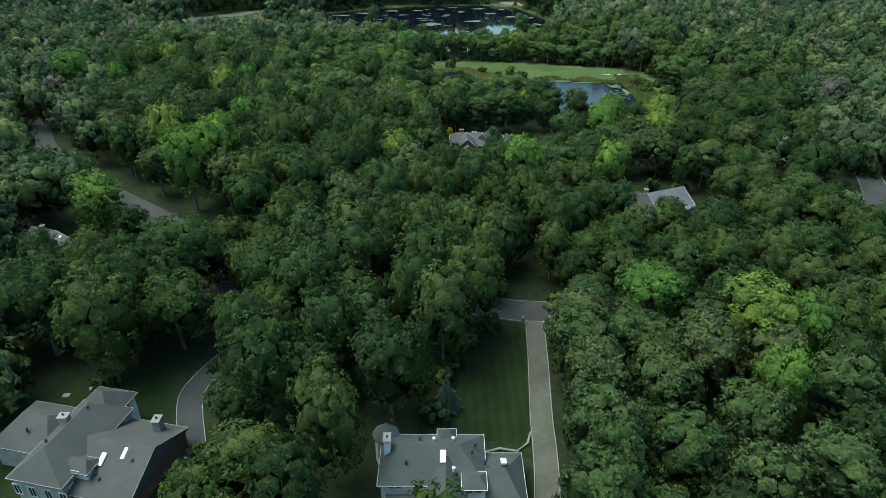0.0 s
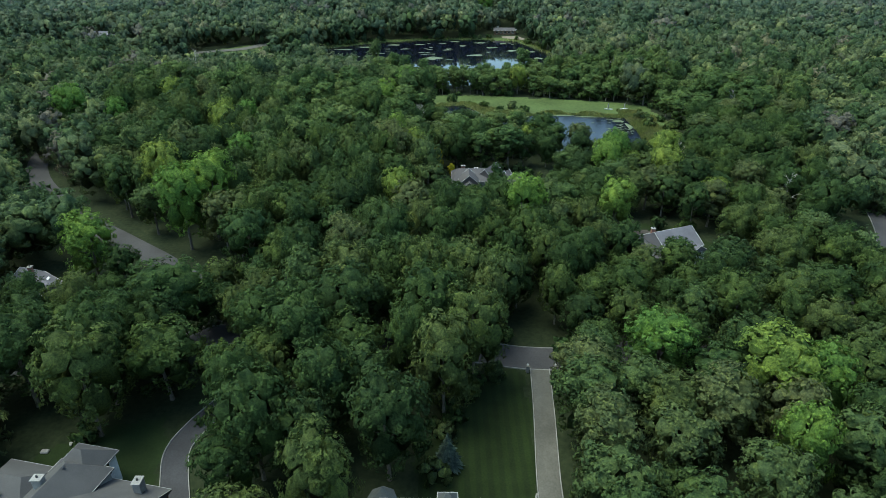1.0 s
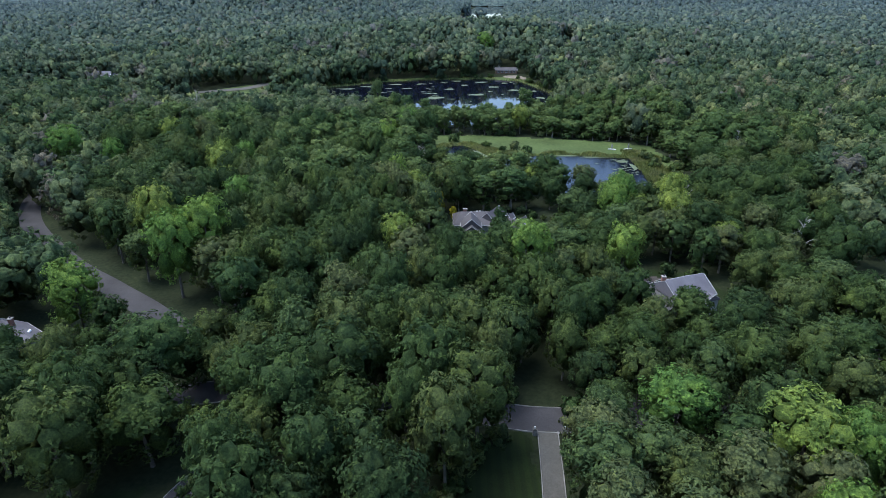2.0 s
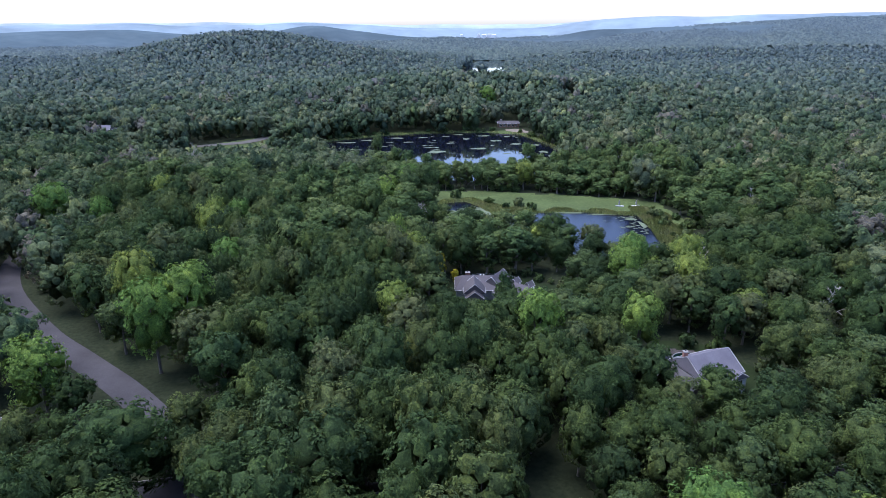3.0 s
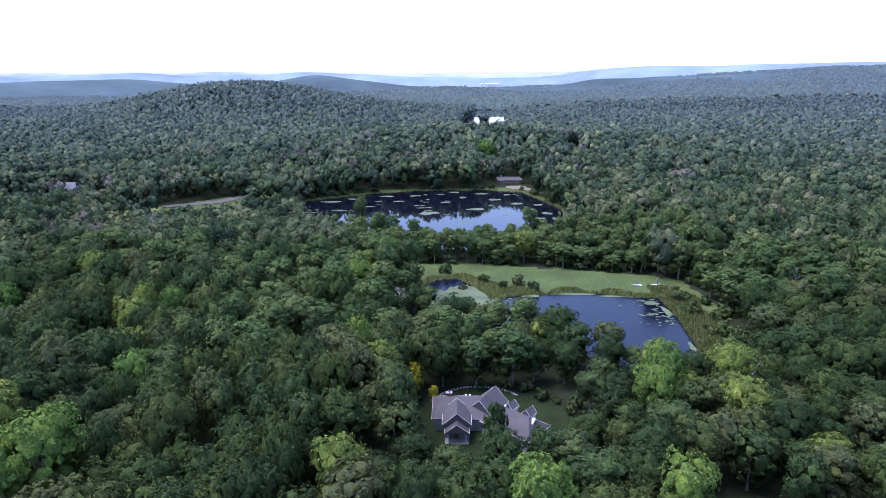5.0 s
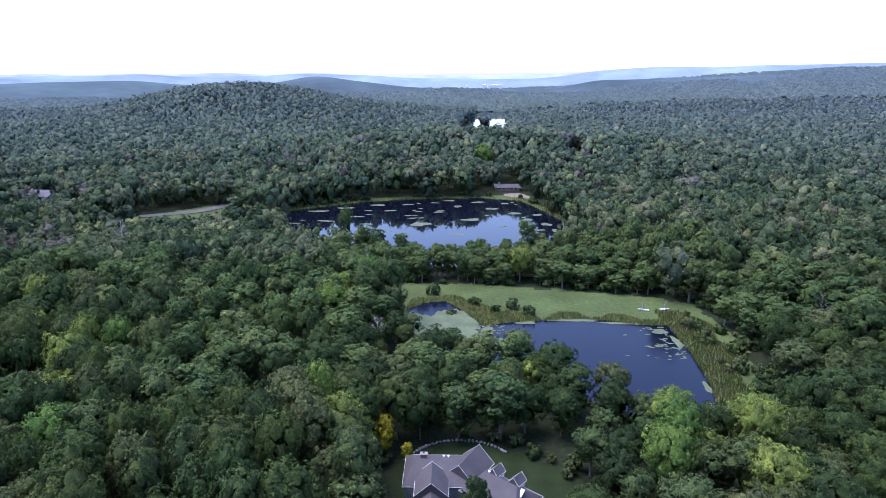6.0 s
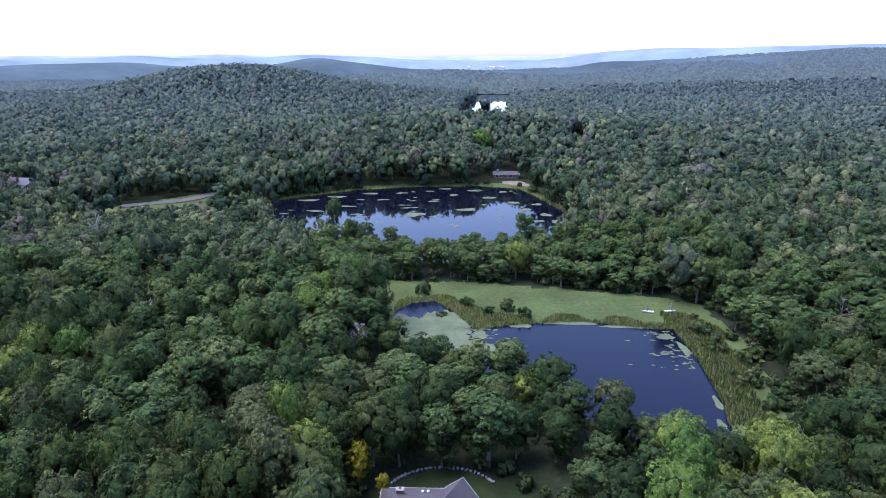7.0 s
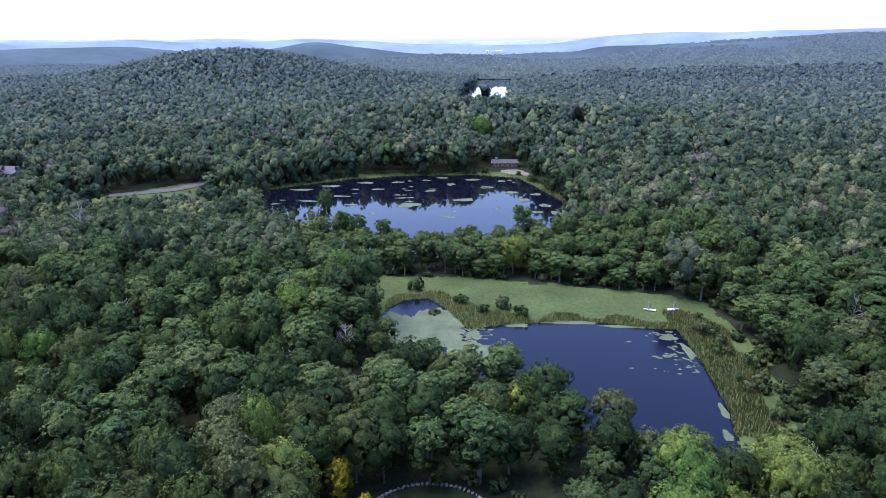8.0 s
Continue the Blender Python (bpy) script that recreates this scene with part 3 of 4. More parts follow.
def scatter(rs, x0, x1, y0, y1, gap, taken, accept):
    """Places at least about gap apart, from a shaken grid, clear of those taken."""
    gx, gy = np.meshgrid(np.arange(x0, x1, gap), np.arange(y0, y1, gap * 0.88))
    gx = gx + (np.arange(gx.shape[0]) % 2)[:, None] * gap * 0.5
    x, y = (gx + rs.uniform(-0.3, 0.3, gx.shape) * gap).ravel(), (gy + rs.uniform(-0.3, 0.3, gx.shape) * gap).ravel()
    ok = accept(x, y)
    x, y = x[ok], y[ok]
    ok = np.ones(len(x), bool)
    for tx, ty, r in taken:
        ok &= (x - tx) ** 2 + (y - ty) ** 2 > (0.62 * r + 3.0) ** 2
    return x[ok], y[ok]


NEAR = lambda x, y: (y < 330) & (np.abs(x - 6) < 26 + 0.62 * np.where(y < 150, y, 80 + (y - 110) * 0.72)) & (y > 50)
BAND = lambda x, y: (x > -46) & (x < 122) & (y > 318) & (y < 388) & ((y > 338) | (x > 104))
IN_VIEW = lambda x, y: np.abs(x - 10) < 50 + 0.73 * y
nx, ny = scatter(rs, -190, 190, 48, 330, 8.9, taken, lambda x, y: NEAR(x, y) & ~BAND(x, y) & ~open_ground(x, y))
made = {k: 0 for k in KINDS}


def plant(kind, x, y, radius, height):
    mat, shape, label, group = KINDS[kind]
    crown, trunk = models[kind][made[kind] % len(models[kind])]
    made[kind] += 1
    t = tree_thing(kind, crown, trunk, LIFT)
    s, tall = radius / shape["rx"], height / (LIFT + shape["rz"])
    t.matrix_world = pose(x, y, float(land(x, y)), 0, 0, rs.uniform(0, 360)) @ Matrix.Diagonal((s, s, tall, 1))
    tagged(t, label, "tree", group)


for kind, rows in FIXED.items():
    for x, y, r in rows:
        plant(kind, x, y, r, float(canopy(x, y)) * rs.uniform(0.95, 1.08) * (1.28 if kind == "maple_tree" else 1.05))
ax, ay = scatter(rs, -46, 122, 318, 388, 6.2, taken, lambda x, y: BAND(x, y) & ~open_ground(x, y, 0.2))
for x, y in zip(ax, ay):
    plant("aspen_tree", x, y, rs.uniform(2.7, 4.2), float(canopy(x, y)) * rs.uniform(0.68, 1.12))
spare = []
# the low wood before the pond is paler and more open, the east side darker
pale = np.exp(-((nx + 22) / 55) ** 2 - ((ny - 252) / 34) ** 2)
pick = rs.uniform(0, 1, len(nx)) + 0.22 * wave_noise(nx, ny, 60, 9) + 0.3 * pale - 0.22 * smooth_step(70, 115, nx) - 0.3 * smooth_step(190, 120, ny)
for x, y, q in zip(nx, ny, pick):
    kind = "oak_tree" if q < 0.52 else "ash_tree" if q < 0.98 else "maple_tree"
    if made[kind] >= 330 or (q > 0.62 and abs(x + 22) < 55 and abs(y - 252) < 30):
        kind = "aspen_tree"
    if made[kind] >= 330:
        spare.append((x, y))
        continue
    wide = rs.uniform(3.7, 6.2)
    tall = float(canopy(x, y)) * rs.uniform(0.7, 1.08) * (0.8 + 0.05 * wide)
    plant(kind, x, y, min(wide, 0.34 * tall), tall)


def distance_haze(x, y):
    """The far woods' leaf colour turns bluer to stand in for distance haze, from 0 by the lake to 1 on the last hills.
    """
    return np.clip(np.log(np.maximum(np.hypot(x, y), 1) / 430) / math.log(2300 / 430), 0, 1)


def wood(name, x, y, leaves, size, lobes, scale, mat, label, seed, grain=(0.38, 0.54), lean=0.0, level=(0.72, 1.1), models_n=12):
    """Many trees, joined: the wood beyond the trees that can be told apart."""
    rs = np.random.RandomState(seed)
    kinds = [crown_arrays(np.random.RandomState(seed + k), leaves, size, lobes=lobes + k % 3, rx=4.6, rz=4.7, low=7.0, grain=grain) for k in range(models_n)]
    # lean tips the normals upward, flattening far crowns' shading as haze would
    kinds = [(v, f, unit(nr + [0, 0, lean])) for v, f, nr in kinds]
    V, F, N, T, base = [], [], [], [], 0
    z, tall = land(x, y), canopy(x, y)
    which = rs.randint(0, models_n, len(x))
    tint = np.clip(0.42 + 0.26 * rs.normal(size=len(x)) + 0.16 * wave_noise(x, y, 110, 4), 0, 1)
    haze_tone = distance_haze(x, y) + 0.05 * rs.normal(size=len(x))
    D = []
    for k, (v, f, nr) in enumerate(kinds):
        i = np.where(which == k)[0]
        if not len(i):
            continue
        a = rs.uniform(0, 6.28, len(i))
        s = rs.uniform(0.72, 1.42, len(i)) * scale
        h = tall[i] * rs.uniform(*level, len(i)) * (0.82 + 0.15 * s / scale)
        ca, sa = np.cos(a)[:, None], np.sin(a)[:, None]
        zs = s * rs.uniform(0.85, 1.4, len(i))
        X = (v[None, :, 0] * ca - v[None, :, 1] * sa) * s[:, None] + x[i, None]
        Y = (v[None, :, 0] * sa + v[None, :, 1] * ca) * s[:, None] + y[i, None]
        Z = v[None, :, 2] * zs[:, None] + (z[i] + h - 4.7 * zs)[:, None]
        V.append(np.stack([X, Y, Z], -1).reshape(-1, 3))
        N.append(np.stack([nr[None, :, 0] * ca - nr[None, :, 1] * sa, nr[None, :, 0] * sa + nr[None, :, 1] * ca, np.broadcast_to(nr[None, :, 2], X.shape)], -1).reshape(-1, 3))
        F.append((f[None] + (np.arange(len(i)) * len(v))[:, None, None] + base).reshape(-1, 3))
        T.append(np.repeat(tint[i], len(v)))
        D.append(np.repeat(haze_tone[i], len(v)))
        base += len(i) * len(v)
    ob = new(name, mesh_from(name, np.concatenate(V), np.concatenate(F), mat, normals=np.concatenate(N), attrs={"tint": np.concatenate(T), "haze_tone": np.concatenate(D)}))
    return tagged(ob, label, "woodland", kind="stuff")


fx, fy = scatter(rs, -460, 470, 45, 700, 9.4, taken, lambda x, y: ~NEAR(x, y) & ~BAND(x, y) & ~(y + 45 * wave_noise(x, y, 120, 14) > 620) & IN_VIEW(x, y) & ~open_ground(x, y))
fx, fy = np.concatenate([fx, [p[0] for p in spare]]), np.concatenate([fy, [p[1] for p in spare]])
near = fy < 440
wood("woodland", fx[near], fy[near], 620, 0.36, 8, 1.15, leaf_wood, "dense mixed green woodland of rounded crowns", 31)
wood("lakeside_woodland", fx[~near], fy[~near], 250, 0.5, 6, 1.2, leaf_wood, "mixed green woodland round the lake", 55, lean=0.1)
EDGE = lambda x, y: y + 45 * wave_noise(x, y, 120, 14) > 620
mx, my = scatter(rs, -1050, 1150, 540, 1500, 10.8, [], lambda x, y: EDGE(x, y) & IN_VIEW(x, y) & (np.abs(x - 10) < 50 + 0.73 * y) & ~open_ground(x, y))
# a wooded spit in the far lake
mx, my = np.concatenate([mx, 66 + rs.uniform(-12, 8, 5)]), np.concatenate([my, 1200 + rs.uniform(-6, 6, 5)])
far = my + 40 * wave_noise(mx, my, 200, 15) > 930
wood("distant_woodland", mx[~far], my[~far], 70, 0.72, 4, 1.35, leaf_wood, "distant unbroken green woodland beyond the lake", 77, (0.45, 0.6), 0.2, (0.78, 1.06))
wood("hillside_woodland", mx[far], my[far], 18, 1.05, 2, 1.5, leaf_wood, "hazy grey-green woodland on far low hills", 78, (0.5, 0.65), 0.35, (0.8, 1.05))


def far_canopy(x, y):
    r = np.random.RandomState(5)
    shore = np.clip((-inside_distance(FAR_LAKE, x, y) - 8) / 16, 0, 1)
    return land(x, y) + 1.5 + shore * (15.0 + r.uniform(-8, 5, x.shape) + 2 * wave_noise(x, y, 60, 8))


xs, ys = np.linspace(-2300, 2500, 600), 1480 * 1.0036 ** np.arange(0, 235)
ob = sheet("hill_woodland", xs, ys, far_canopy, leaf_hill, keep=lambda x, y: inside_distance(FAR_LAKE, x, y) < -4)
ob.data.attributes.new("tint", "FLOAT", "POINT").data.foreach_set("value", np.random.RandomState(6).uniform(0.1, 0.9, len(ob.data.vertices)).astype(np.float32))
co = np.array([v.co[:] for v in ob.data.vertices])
ob.data.attributes.new("haze_tone", "FLOAT", "POINT").data.foreach_set("value", distance_haze(co[:, 0], co[:, 1]).astype(np.float32))
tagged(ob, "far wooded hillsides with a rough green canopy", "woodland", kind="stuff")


# ---- the far hills, out to the horizon ----
def ridge(name, distance, heights, depth, mat, label):
    """A long range of hills across the view; heights are (degrees to the right, metres)."""
    deg, hs = np.array(heights, float).T
    a = np.linspace(-75, 75, 420)
    h = np.interp(a, deg, hs)
    ker = np.hanning(15)
    h = np.convolve(np.pad(h, 7, mode="edge"), ker / ker.sum(), "valid")
    h = h + 0.012 * distance / 40 * wave_noise(a, a * 0, 9, 21) * 3
    prof = [(-1.0, 0.0), (-0.55, 0.42), (-0.25, 0.8), (0.0, 1.0), (0.3, 0.75), (1.0, 0.0)]
    V = []
    for o, k in prof:
        d = distance + o * depth
        V.append(np.stack([10 + d * np.sin(np.radians(a)), 100 + d * np.cos(np.radians(a)), h * k - 2 + (3.0 * wave_noise(a, a * 0 + o, 2.5, 33) if 0 < k < 1 else 0)], 1))
    n = len(a)
    i = np.arange(n - 1)
    F = np.concatenate([np.stack([j * n + i, j * n + i + 1, (j + 1) * n + i + 1, (j + 1) * n + i], 1) for j in range(len(prof) - 1)])
    tagged(new(name, mesh_from(name, np.concatenate(V), F, mat, True)), label, "hills", kind="structure")


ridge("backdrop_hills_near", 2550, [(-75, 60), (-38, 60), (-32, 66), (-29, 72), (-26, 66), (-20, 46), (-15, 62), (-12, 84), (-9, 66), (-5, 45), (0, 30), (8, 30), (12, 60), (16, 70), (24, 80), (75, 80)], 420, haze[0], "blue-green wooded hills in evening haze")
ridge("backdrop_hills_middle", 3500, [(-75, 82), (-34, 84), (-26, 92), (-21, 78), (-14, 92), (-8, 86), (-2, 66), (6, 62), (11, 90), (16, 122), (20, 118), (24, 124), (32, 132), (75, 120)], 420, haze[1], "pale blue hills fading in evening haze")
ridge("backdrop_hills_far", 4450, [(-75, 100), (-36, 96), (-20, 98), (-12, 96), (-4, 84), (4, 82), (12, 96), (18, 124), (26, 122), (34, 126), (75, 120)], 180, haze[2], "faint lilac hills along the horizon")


# ---- houses ----
def roof_mesh(w, d, rise, hip, over, thick=0.22):
    """A roof with its ridge along x over a block w by d; hip is how far the ridge ends stand in. Real thickness at the eaves."""
    bm = bmesh.new()
    a, b = w / 2 + over, d / 2 + over
    drop = -rise * over / (d / 2)
    lo = [bm.verts.new(p) for p in ((-a, -b, drop), (a, -b, drop), (a, b, drop), (-a, b, drop))]
    r0, r1 = bm.verts.new((-a + hip, 0, rise)), bm.verts.new((a - hip, 0, rise))
    un = [bm.verts.new((v.co.x, v.co.y, v.co.z - thick)) for v in lo]
    bm.faces.new((lo[0], lo[1], r1, r0))
    bm.faces.new((lo[2], lo[3], r0, r1))
    bm.faces.new((lo[1], lo[2], r1))
    bm.faces.new((lo[3], lo[0], r0))
    for i in range(4):
        bm.faces.new((lo[i], un[i], un[(i + 1) % 4], lo[(i + 1) % 4]))
    bm.faces.new(un[::-1])
    return bm


def edges_of(w, d, rise, hip, over):
    """The eaves and gable edges of a roof, as pairs of ends."""
    a, b = w / 2 + over, d / 2 + over
    drop = -rise * over / (d / 2)
    ends = [((-a, -b, drop), (a, -b, drop)), ((-a, b, drop), (a, b, drop))]
    if hip < 0.5:
        for x in (-a, a):
            ends += [((x, -b, drop), (x, 0, rise)), ((x, b, drop), (x, 0, rise))]
    else:
        ends += [((-a, -b, drop), (-a, b, drop)), ((a, -b, drop), (a, b, drop))]
    return ends


def window(parent, x, y, z, w, h, yaw):
    """A framed window on a wall whose outside faces along yaw."""
    m = pose(x, y, z, 0, 0, yaw)
    bm = bmesh.new()
    t = 0.09
    for x0, x1, z0, z1 in ((-w / 2 - t, w / 2 + t, -h / 2 - t, -h / 2), (-w / 2 - t, w / 2 + t, h / 2, h / 2 + t), (-w / 2 - t, -w / 2, -h / 2, h / 2), (w / 2, w / 2 + t, -h / 2, h / 2), (-0.03, 0.03, -h / 2, h / 2)):
        box(bm, x0, x1, -0.09, 0.03, z0, z1)
    bm.transform(m)
    win = part("window", bm, white, parent, "white-framed window")
    pane = boxed(-w / 2, w / 2, -0.03, 0.0, -h / 2, h / 2)
    pane.transform(m)
    part("pane", pane, glass, win, "dark glass pane")


def block(house, x, y, w, d, eave, rise, hip, turn, wall_m, roof_m, over=0.5, base=0.0, windows=()):
    """One mass of a house: walls, roof, trim, windows. turn: degrees of its ridge. windows: (side, along, z, w, h)."""
    m = pose(x, y, 0, 0, 0, turn)
    bm = boxed(-w / 2, w / 2, -d / 2, d / 2, base - (0.5 if not base else 0), eave)
    if hip < 0.5:
        for s in (-1, 1):
            e = s * (w / 2 - 0.1)
            tri = [bm.verts.new((e + k, yy, zz)) for k in (0, s * 0.1) for yy, zz in ((-d / 2, eave), (d / 2, eave), (0, eave + rise - 0.1))]
            bm.faces.new(tri[:3])
            bm.faces.new(tri[3:])
            for i in range(3):
                j = (i + 1) % 3
                bm.faces.new((tri[i], tri[j], tri[3 + j], tri[3 + i]))
    bm.transform(m)
    wall = part("wall", bm, wall_m, house)
    lift = Matrix.Translation((0, 0, eave + 0.02))
    bm = roof_mesh(w, d, rise, hip, over)
    bm.transform(m @ lift)
    part("roof", bm, roof_m, house)
    for p, q in edges_of(w, d, rise, hip, over):
        bm = tube(bmesh.new(), [p, q], [0.05, 0.05], 4)
        bm.transform(m @ lift)
        part("gutter", bm, siding_grey if roof_m is roof_brown else siding, house, "pale eaves trim")
    for side, along, z, ww, hh in windows:
        yaw = {"s": 0, "e": 90, "n": 180, "w": 270}[side]
        p = {"s": (along, -d / 2 - 0.02), "n": (along, d / 2 + 0.02), "e": (w / 2 + 0.02, along), "w": (-w / 2 - 0.02, along)}[side]
        q = m @ Vector((p[0], p[1], z))
        window(house, q.x, q.y, z, ww, hh, yaw + turn)
    return wall


def chimney(house, x, y, z0, z1, w, d, mat, label):
    c = part("chimney", boxed(x - w / 2, x + w / 2, y - d / 2, y + d / 2, z0, z1, bevel=0.04), mat, house, label)
    part("cap", boxed(x - w / 2 - 0.12, x + w / 2 + 0.12, y - d / 2 - 0.12, y + d / 2 + 0.12, z1, z1 + 0.15, bevel=0.03), stone, c)
    bm = bmesh.new()
    tube(bm, [(x, y, z1 + 0.1), (x, y, z1 + 0.55)], [0.16, 0.14], 8)
    part("flue", bm, dark_metal, c)


def skylight(house, x, y, z, w, d, slope, turn=0):
    bm = boxed(-w / 2, w / 2, -d / 2, d / 2, -0.15, 0.14, bevel=0.03)
    bm.transform(pose(x, y, z, slope, 0, turn))
    part("skylight", bm, skyglass, house, "pale skylight in the roof")


def vent(house, x, y, z, mat=None):
    bm = bmesh.new()
    tube(bm, [(x, y, z - 0.4), (x, y, z + 0.35), (x, y, z + 0.4), (x, y, z + 0.55)], [0.17, 0.17, 0.3, 0.12], 8)
    part("roof_vent", bm, mat or dark_metal, house)


def post(house, x, y, z0, z1, r=0.16):
    bm = bmesh.new()
    tube(bm, [(x, y, z0), (x, y, z0 + 0.25), (x, y, z0 + 0.26), (x, y, z1 - 0.2), (x, y, z1)], [r * 1.5, r * 1.5, r, r, r * 1.4], 8)
    part("column", bm, white, house, "white porch column")


# the blue-grey house at the head of the pale driveway
h = tagged(new("house"), "two-storey house with blue-grey shingle roofs and white trim", "house")
block(h, -1.6, 68.4, 15.4, 9.2, 5.6, 2.9, 4.2, 0, siding, roof_grey, windows=[("n", -4, 4.2, 1.1, 1.4), ("n", 0, 4.2, 1.1, 1.4), ("n", 4, 4.2, 1.1, 1.4), ("w", 0, 4.2, 1, 1.4), ("s", -6.2, 4.7, 0.9, 0.8), ("s", -5.1, 4.7, 0.9, 0.8)])
block(h, 8.4, 65.6, 7.4, 11.0, 3.4, 3.0, 3.2, 0, siding, roof_grey, windows=[("n", 0, 1.8, 1.2, 1.2)])
block(h, 0.4, 62.0, 9.0, 5.4, 5.3, 2.6, 0.0, 90, siding, roof_grey, windows=[("w", 0, 4.0, 1, 1)])
block(h, 4.6, 63.4, 3.2, 2.8, 6.5, 0.9, 1.2, 0, white, roof_grey, over=0.3, windows=[("s", -0.8, 5.8, 0.8, 0.6), ("s", 0.6, 5.8, 0.8, 0.6), ("s", 0, 3.6, 1.2, 1.1)])
block(h, -6.0, 60.6, 4.4, 5.4, 3.2, 1.4, 1.6, 0, siding, roof_grey, windows=[("w", 0, 3, 1, 1.2)])
bm = bmesh.new()
tube(bm, [(-9.2, 73.0, -0.4), (-9.2, 73.0, 6.0)], [1.8, 1.8], 8)
part("turret", bm, siding, h)
bm = bmesh.new()
tube(bm, [(-9.2, 73.0, 5.8), (-9.2, 73.0, 6.0), (-9.2, 73.0, 8.3)], [2.2, 2.25, 0.04], 8)
part("turret_roof", bm, roof_grey, h)
block(h, 0.6, 72.6, 2.6, 2.6, 6.1, 1.3, 1.3, 0, siding, roof_grey, over=0.25)
chimney(h, -8.6, 69.4, 3.0, 8.9, 1.0, 1.7, white, "white-painted chimney")
skylight(h, 0.0, 66.4, 8.15, 0.9, 1.9, 26)
skylight(h, 9.2, 66.9, 6.55, 0.9, 1.5, -20)
for x, y, z in ((-3.6, 70.4, 7.5), (-1.4, 70.2, 7.6), (1.6, 70.4, 7.5), (4.4, 67.4, 8.0), (6.4, 66.6, 6.6), (-5.6, 66.0, 7.2), (1.6, 64.6, 7.4), (2.0, 64.0, 7.2), (5.0, 69.6, 7.2)):
    vent(h, x, y, z, white if x in (-1.4, 1.6) else None)
# a curved planting bed wall by the drive
bm = bmesh.new()
tube(bm, [(7, 74.5, 0.1), (9.5, 75.2, 0.25), (12.5, 74.6, 0.25), (14.4, 76.4, 0.25), (15.2, 79, 0.1)], [0.2, 0.22, 0.22, 0.22, 0.2], 6)
tagged(part("garden_wall", bm, stone, None), "low pale curved stone edging beside the drive", "wall")
for x in (17.3, 23.0):
    g = tagged(new("gate_pillar"), "short stone gate pillar with a pale lamp on top", "pillar", "pillars at the drive")
    part("pillar", boxed(x - 0.35, x + 0.35, 110.2, 110.9, -0.3, 1.5, bevel=0.05), stone, g)
    part("cap", boxed(x - 0.45, x + 0.45, 110.1, 111.0, 1.5, 1.65, bevel=0.03), concrete, g)
    part("lamp", boxed(x - 0.16, x + 0.16, 110.4, 110.7, 1.65, 2.1, bevel=0.06), white, g, "white lantern")

# the large brown-roofed house on the dark driveway
h = tagged(new("house"), "large house with brown-grey hipped roofs and pale walls", "house")
block(h, -50.6, 70.2, 11.8, 15.0, 3.8, 3.6, 0.2, -12, wood_brown, roof_brown, windows=[("s", -5, 1.7, 1.1, 1.2), ("s", 0, 1.7, 1.1, 1.2), ("s", 5, 1.7, 1.1, 1.2), ("w", 3, 2.0, 1.2, 1.4), ("w", -3, 2.0, 1.2, 1.4)])
block(h, -58.7, 71.6, 16.0, 8.6, 6.2, 3.2, 3.6, 78, siding_grey, roof_brown, windows=[("w", -4.0, 3.2, 1.1, 2.0), ("w", -1.4, 3.2, 1.1, 2.0), ("w", 1.4, 3.2, 1.1, 2.0), ("w", 4.0, 3.2, 1.1, 2.0), ("s", -6.2, 3.4, 1.2, 1.8), ("s", -3, 3.4, 1.2, 1.8)])
block(h, -66.4, 75.6, 10.0, 9.4, 5.0, 2.8, 3.2, -12, siding_grey, roof_brown, windows=[("n", 0, 3, 1.4, 1.4)])
block(h, -57.6, 79.6, 6.6, 6.6, 6.4, 2.8, 3.2, -12, siding, roof_brown, windows=[("e", -1, 4.2, 1.2, 2.4), ("e", 1, 4.2, 1.2, 2.4)])
block(h, -55.0, 66.6, 4.0, 2.6, 6.4, 1.0, 1.0, -12, siding, roof_brown, over=0.35, windows=[("s", 0, 6.0, 1.6, 0.6)])
chimney(h, -46.8, 75.4, 4.0, 6.8, 1.2, 1.6, stone, "grey chimney")
chimney(h, -60.2, 73.4, 7.0, 9.5, 1.4, 1.2, stone, "wide grey chimney")
for x, y, z in ((-57.6, 75.6, 9.0), (-66.6, 73.0, 6.8), (-47.4, 67.2, 6.1), (-52.6, 65.6, 5.0), (-51.8, 64.9, 4.8), (-60.8, 69.0, 8.6)):
    vent(h, x, y, z)
skylight(h, -52.2, 67.6, 6.2, 0.8, 2.0, 25, -12)
skylight(h, -49.0, 68.4, 6.6, 0.6, 1.8, 25, -12)
for k, (x, y) in enumerate(((-70, 88), (-66, 90))):
    b = boxed(-0.7, 0.7, -0.5, 0.5, 0, 0.4, bevel=0.12)
    b.transform(pose(x, y, 0, 0, 0, 30 * k))
    tagged(part("boulder", b, stone, None), "pale flat boulder on the shaded lawn", "rock", "boulders")

# the pale-roofed house with the pool
h = tagged(new("house"), "house with a pale grey gabled roof and brick wing", "house")
block(h, 62.6, 161.8, 11.6, 10.6, 5.4, 3.2, 0.2, 22, siding, roof_pale, windows=[("s", -3, 3.8, 1.2, 1.4), ("s", 2, 3.8, 1.2, 1.4), ("e", -2, 4, 1.1, 1.3), ("e", 2, 4, 1.1, 1.3)])
block(h, 55.8, 156.6, 9.0, 7.0, 3.6, 2.4, 0.2, 112, brick_m, roof_brown, windows=[("s", 0, 2.2, 1.2, 1.2), ("w", 0, 2.0, 1.6, 1.4)])
block(h, 68.2, 158.6, 3.4, 4.0, 4.6, 1.2, 0.2, 112, siding, roof_pale, over=0.3, windows=[("w", 0, 3.2, 1.4, 1.2)])
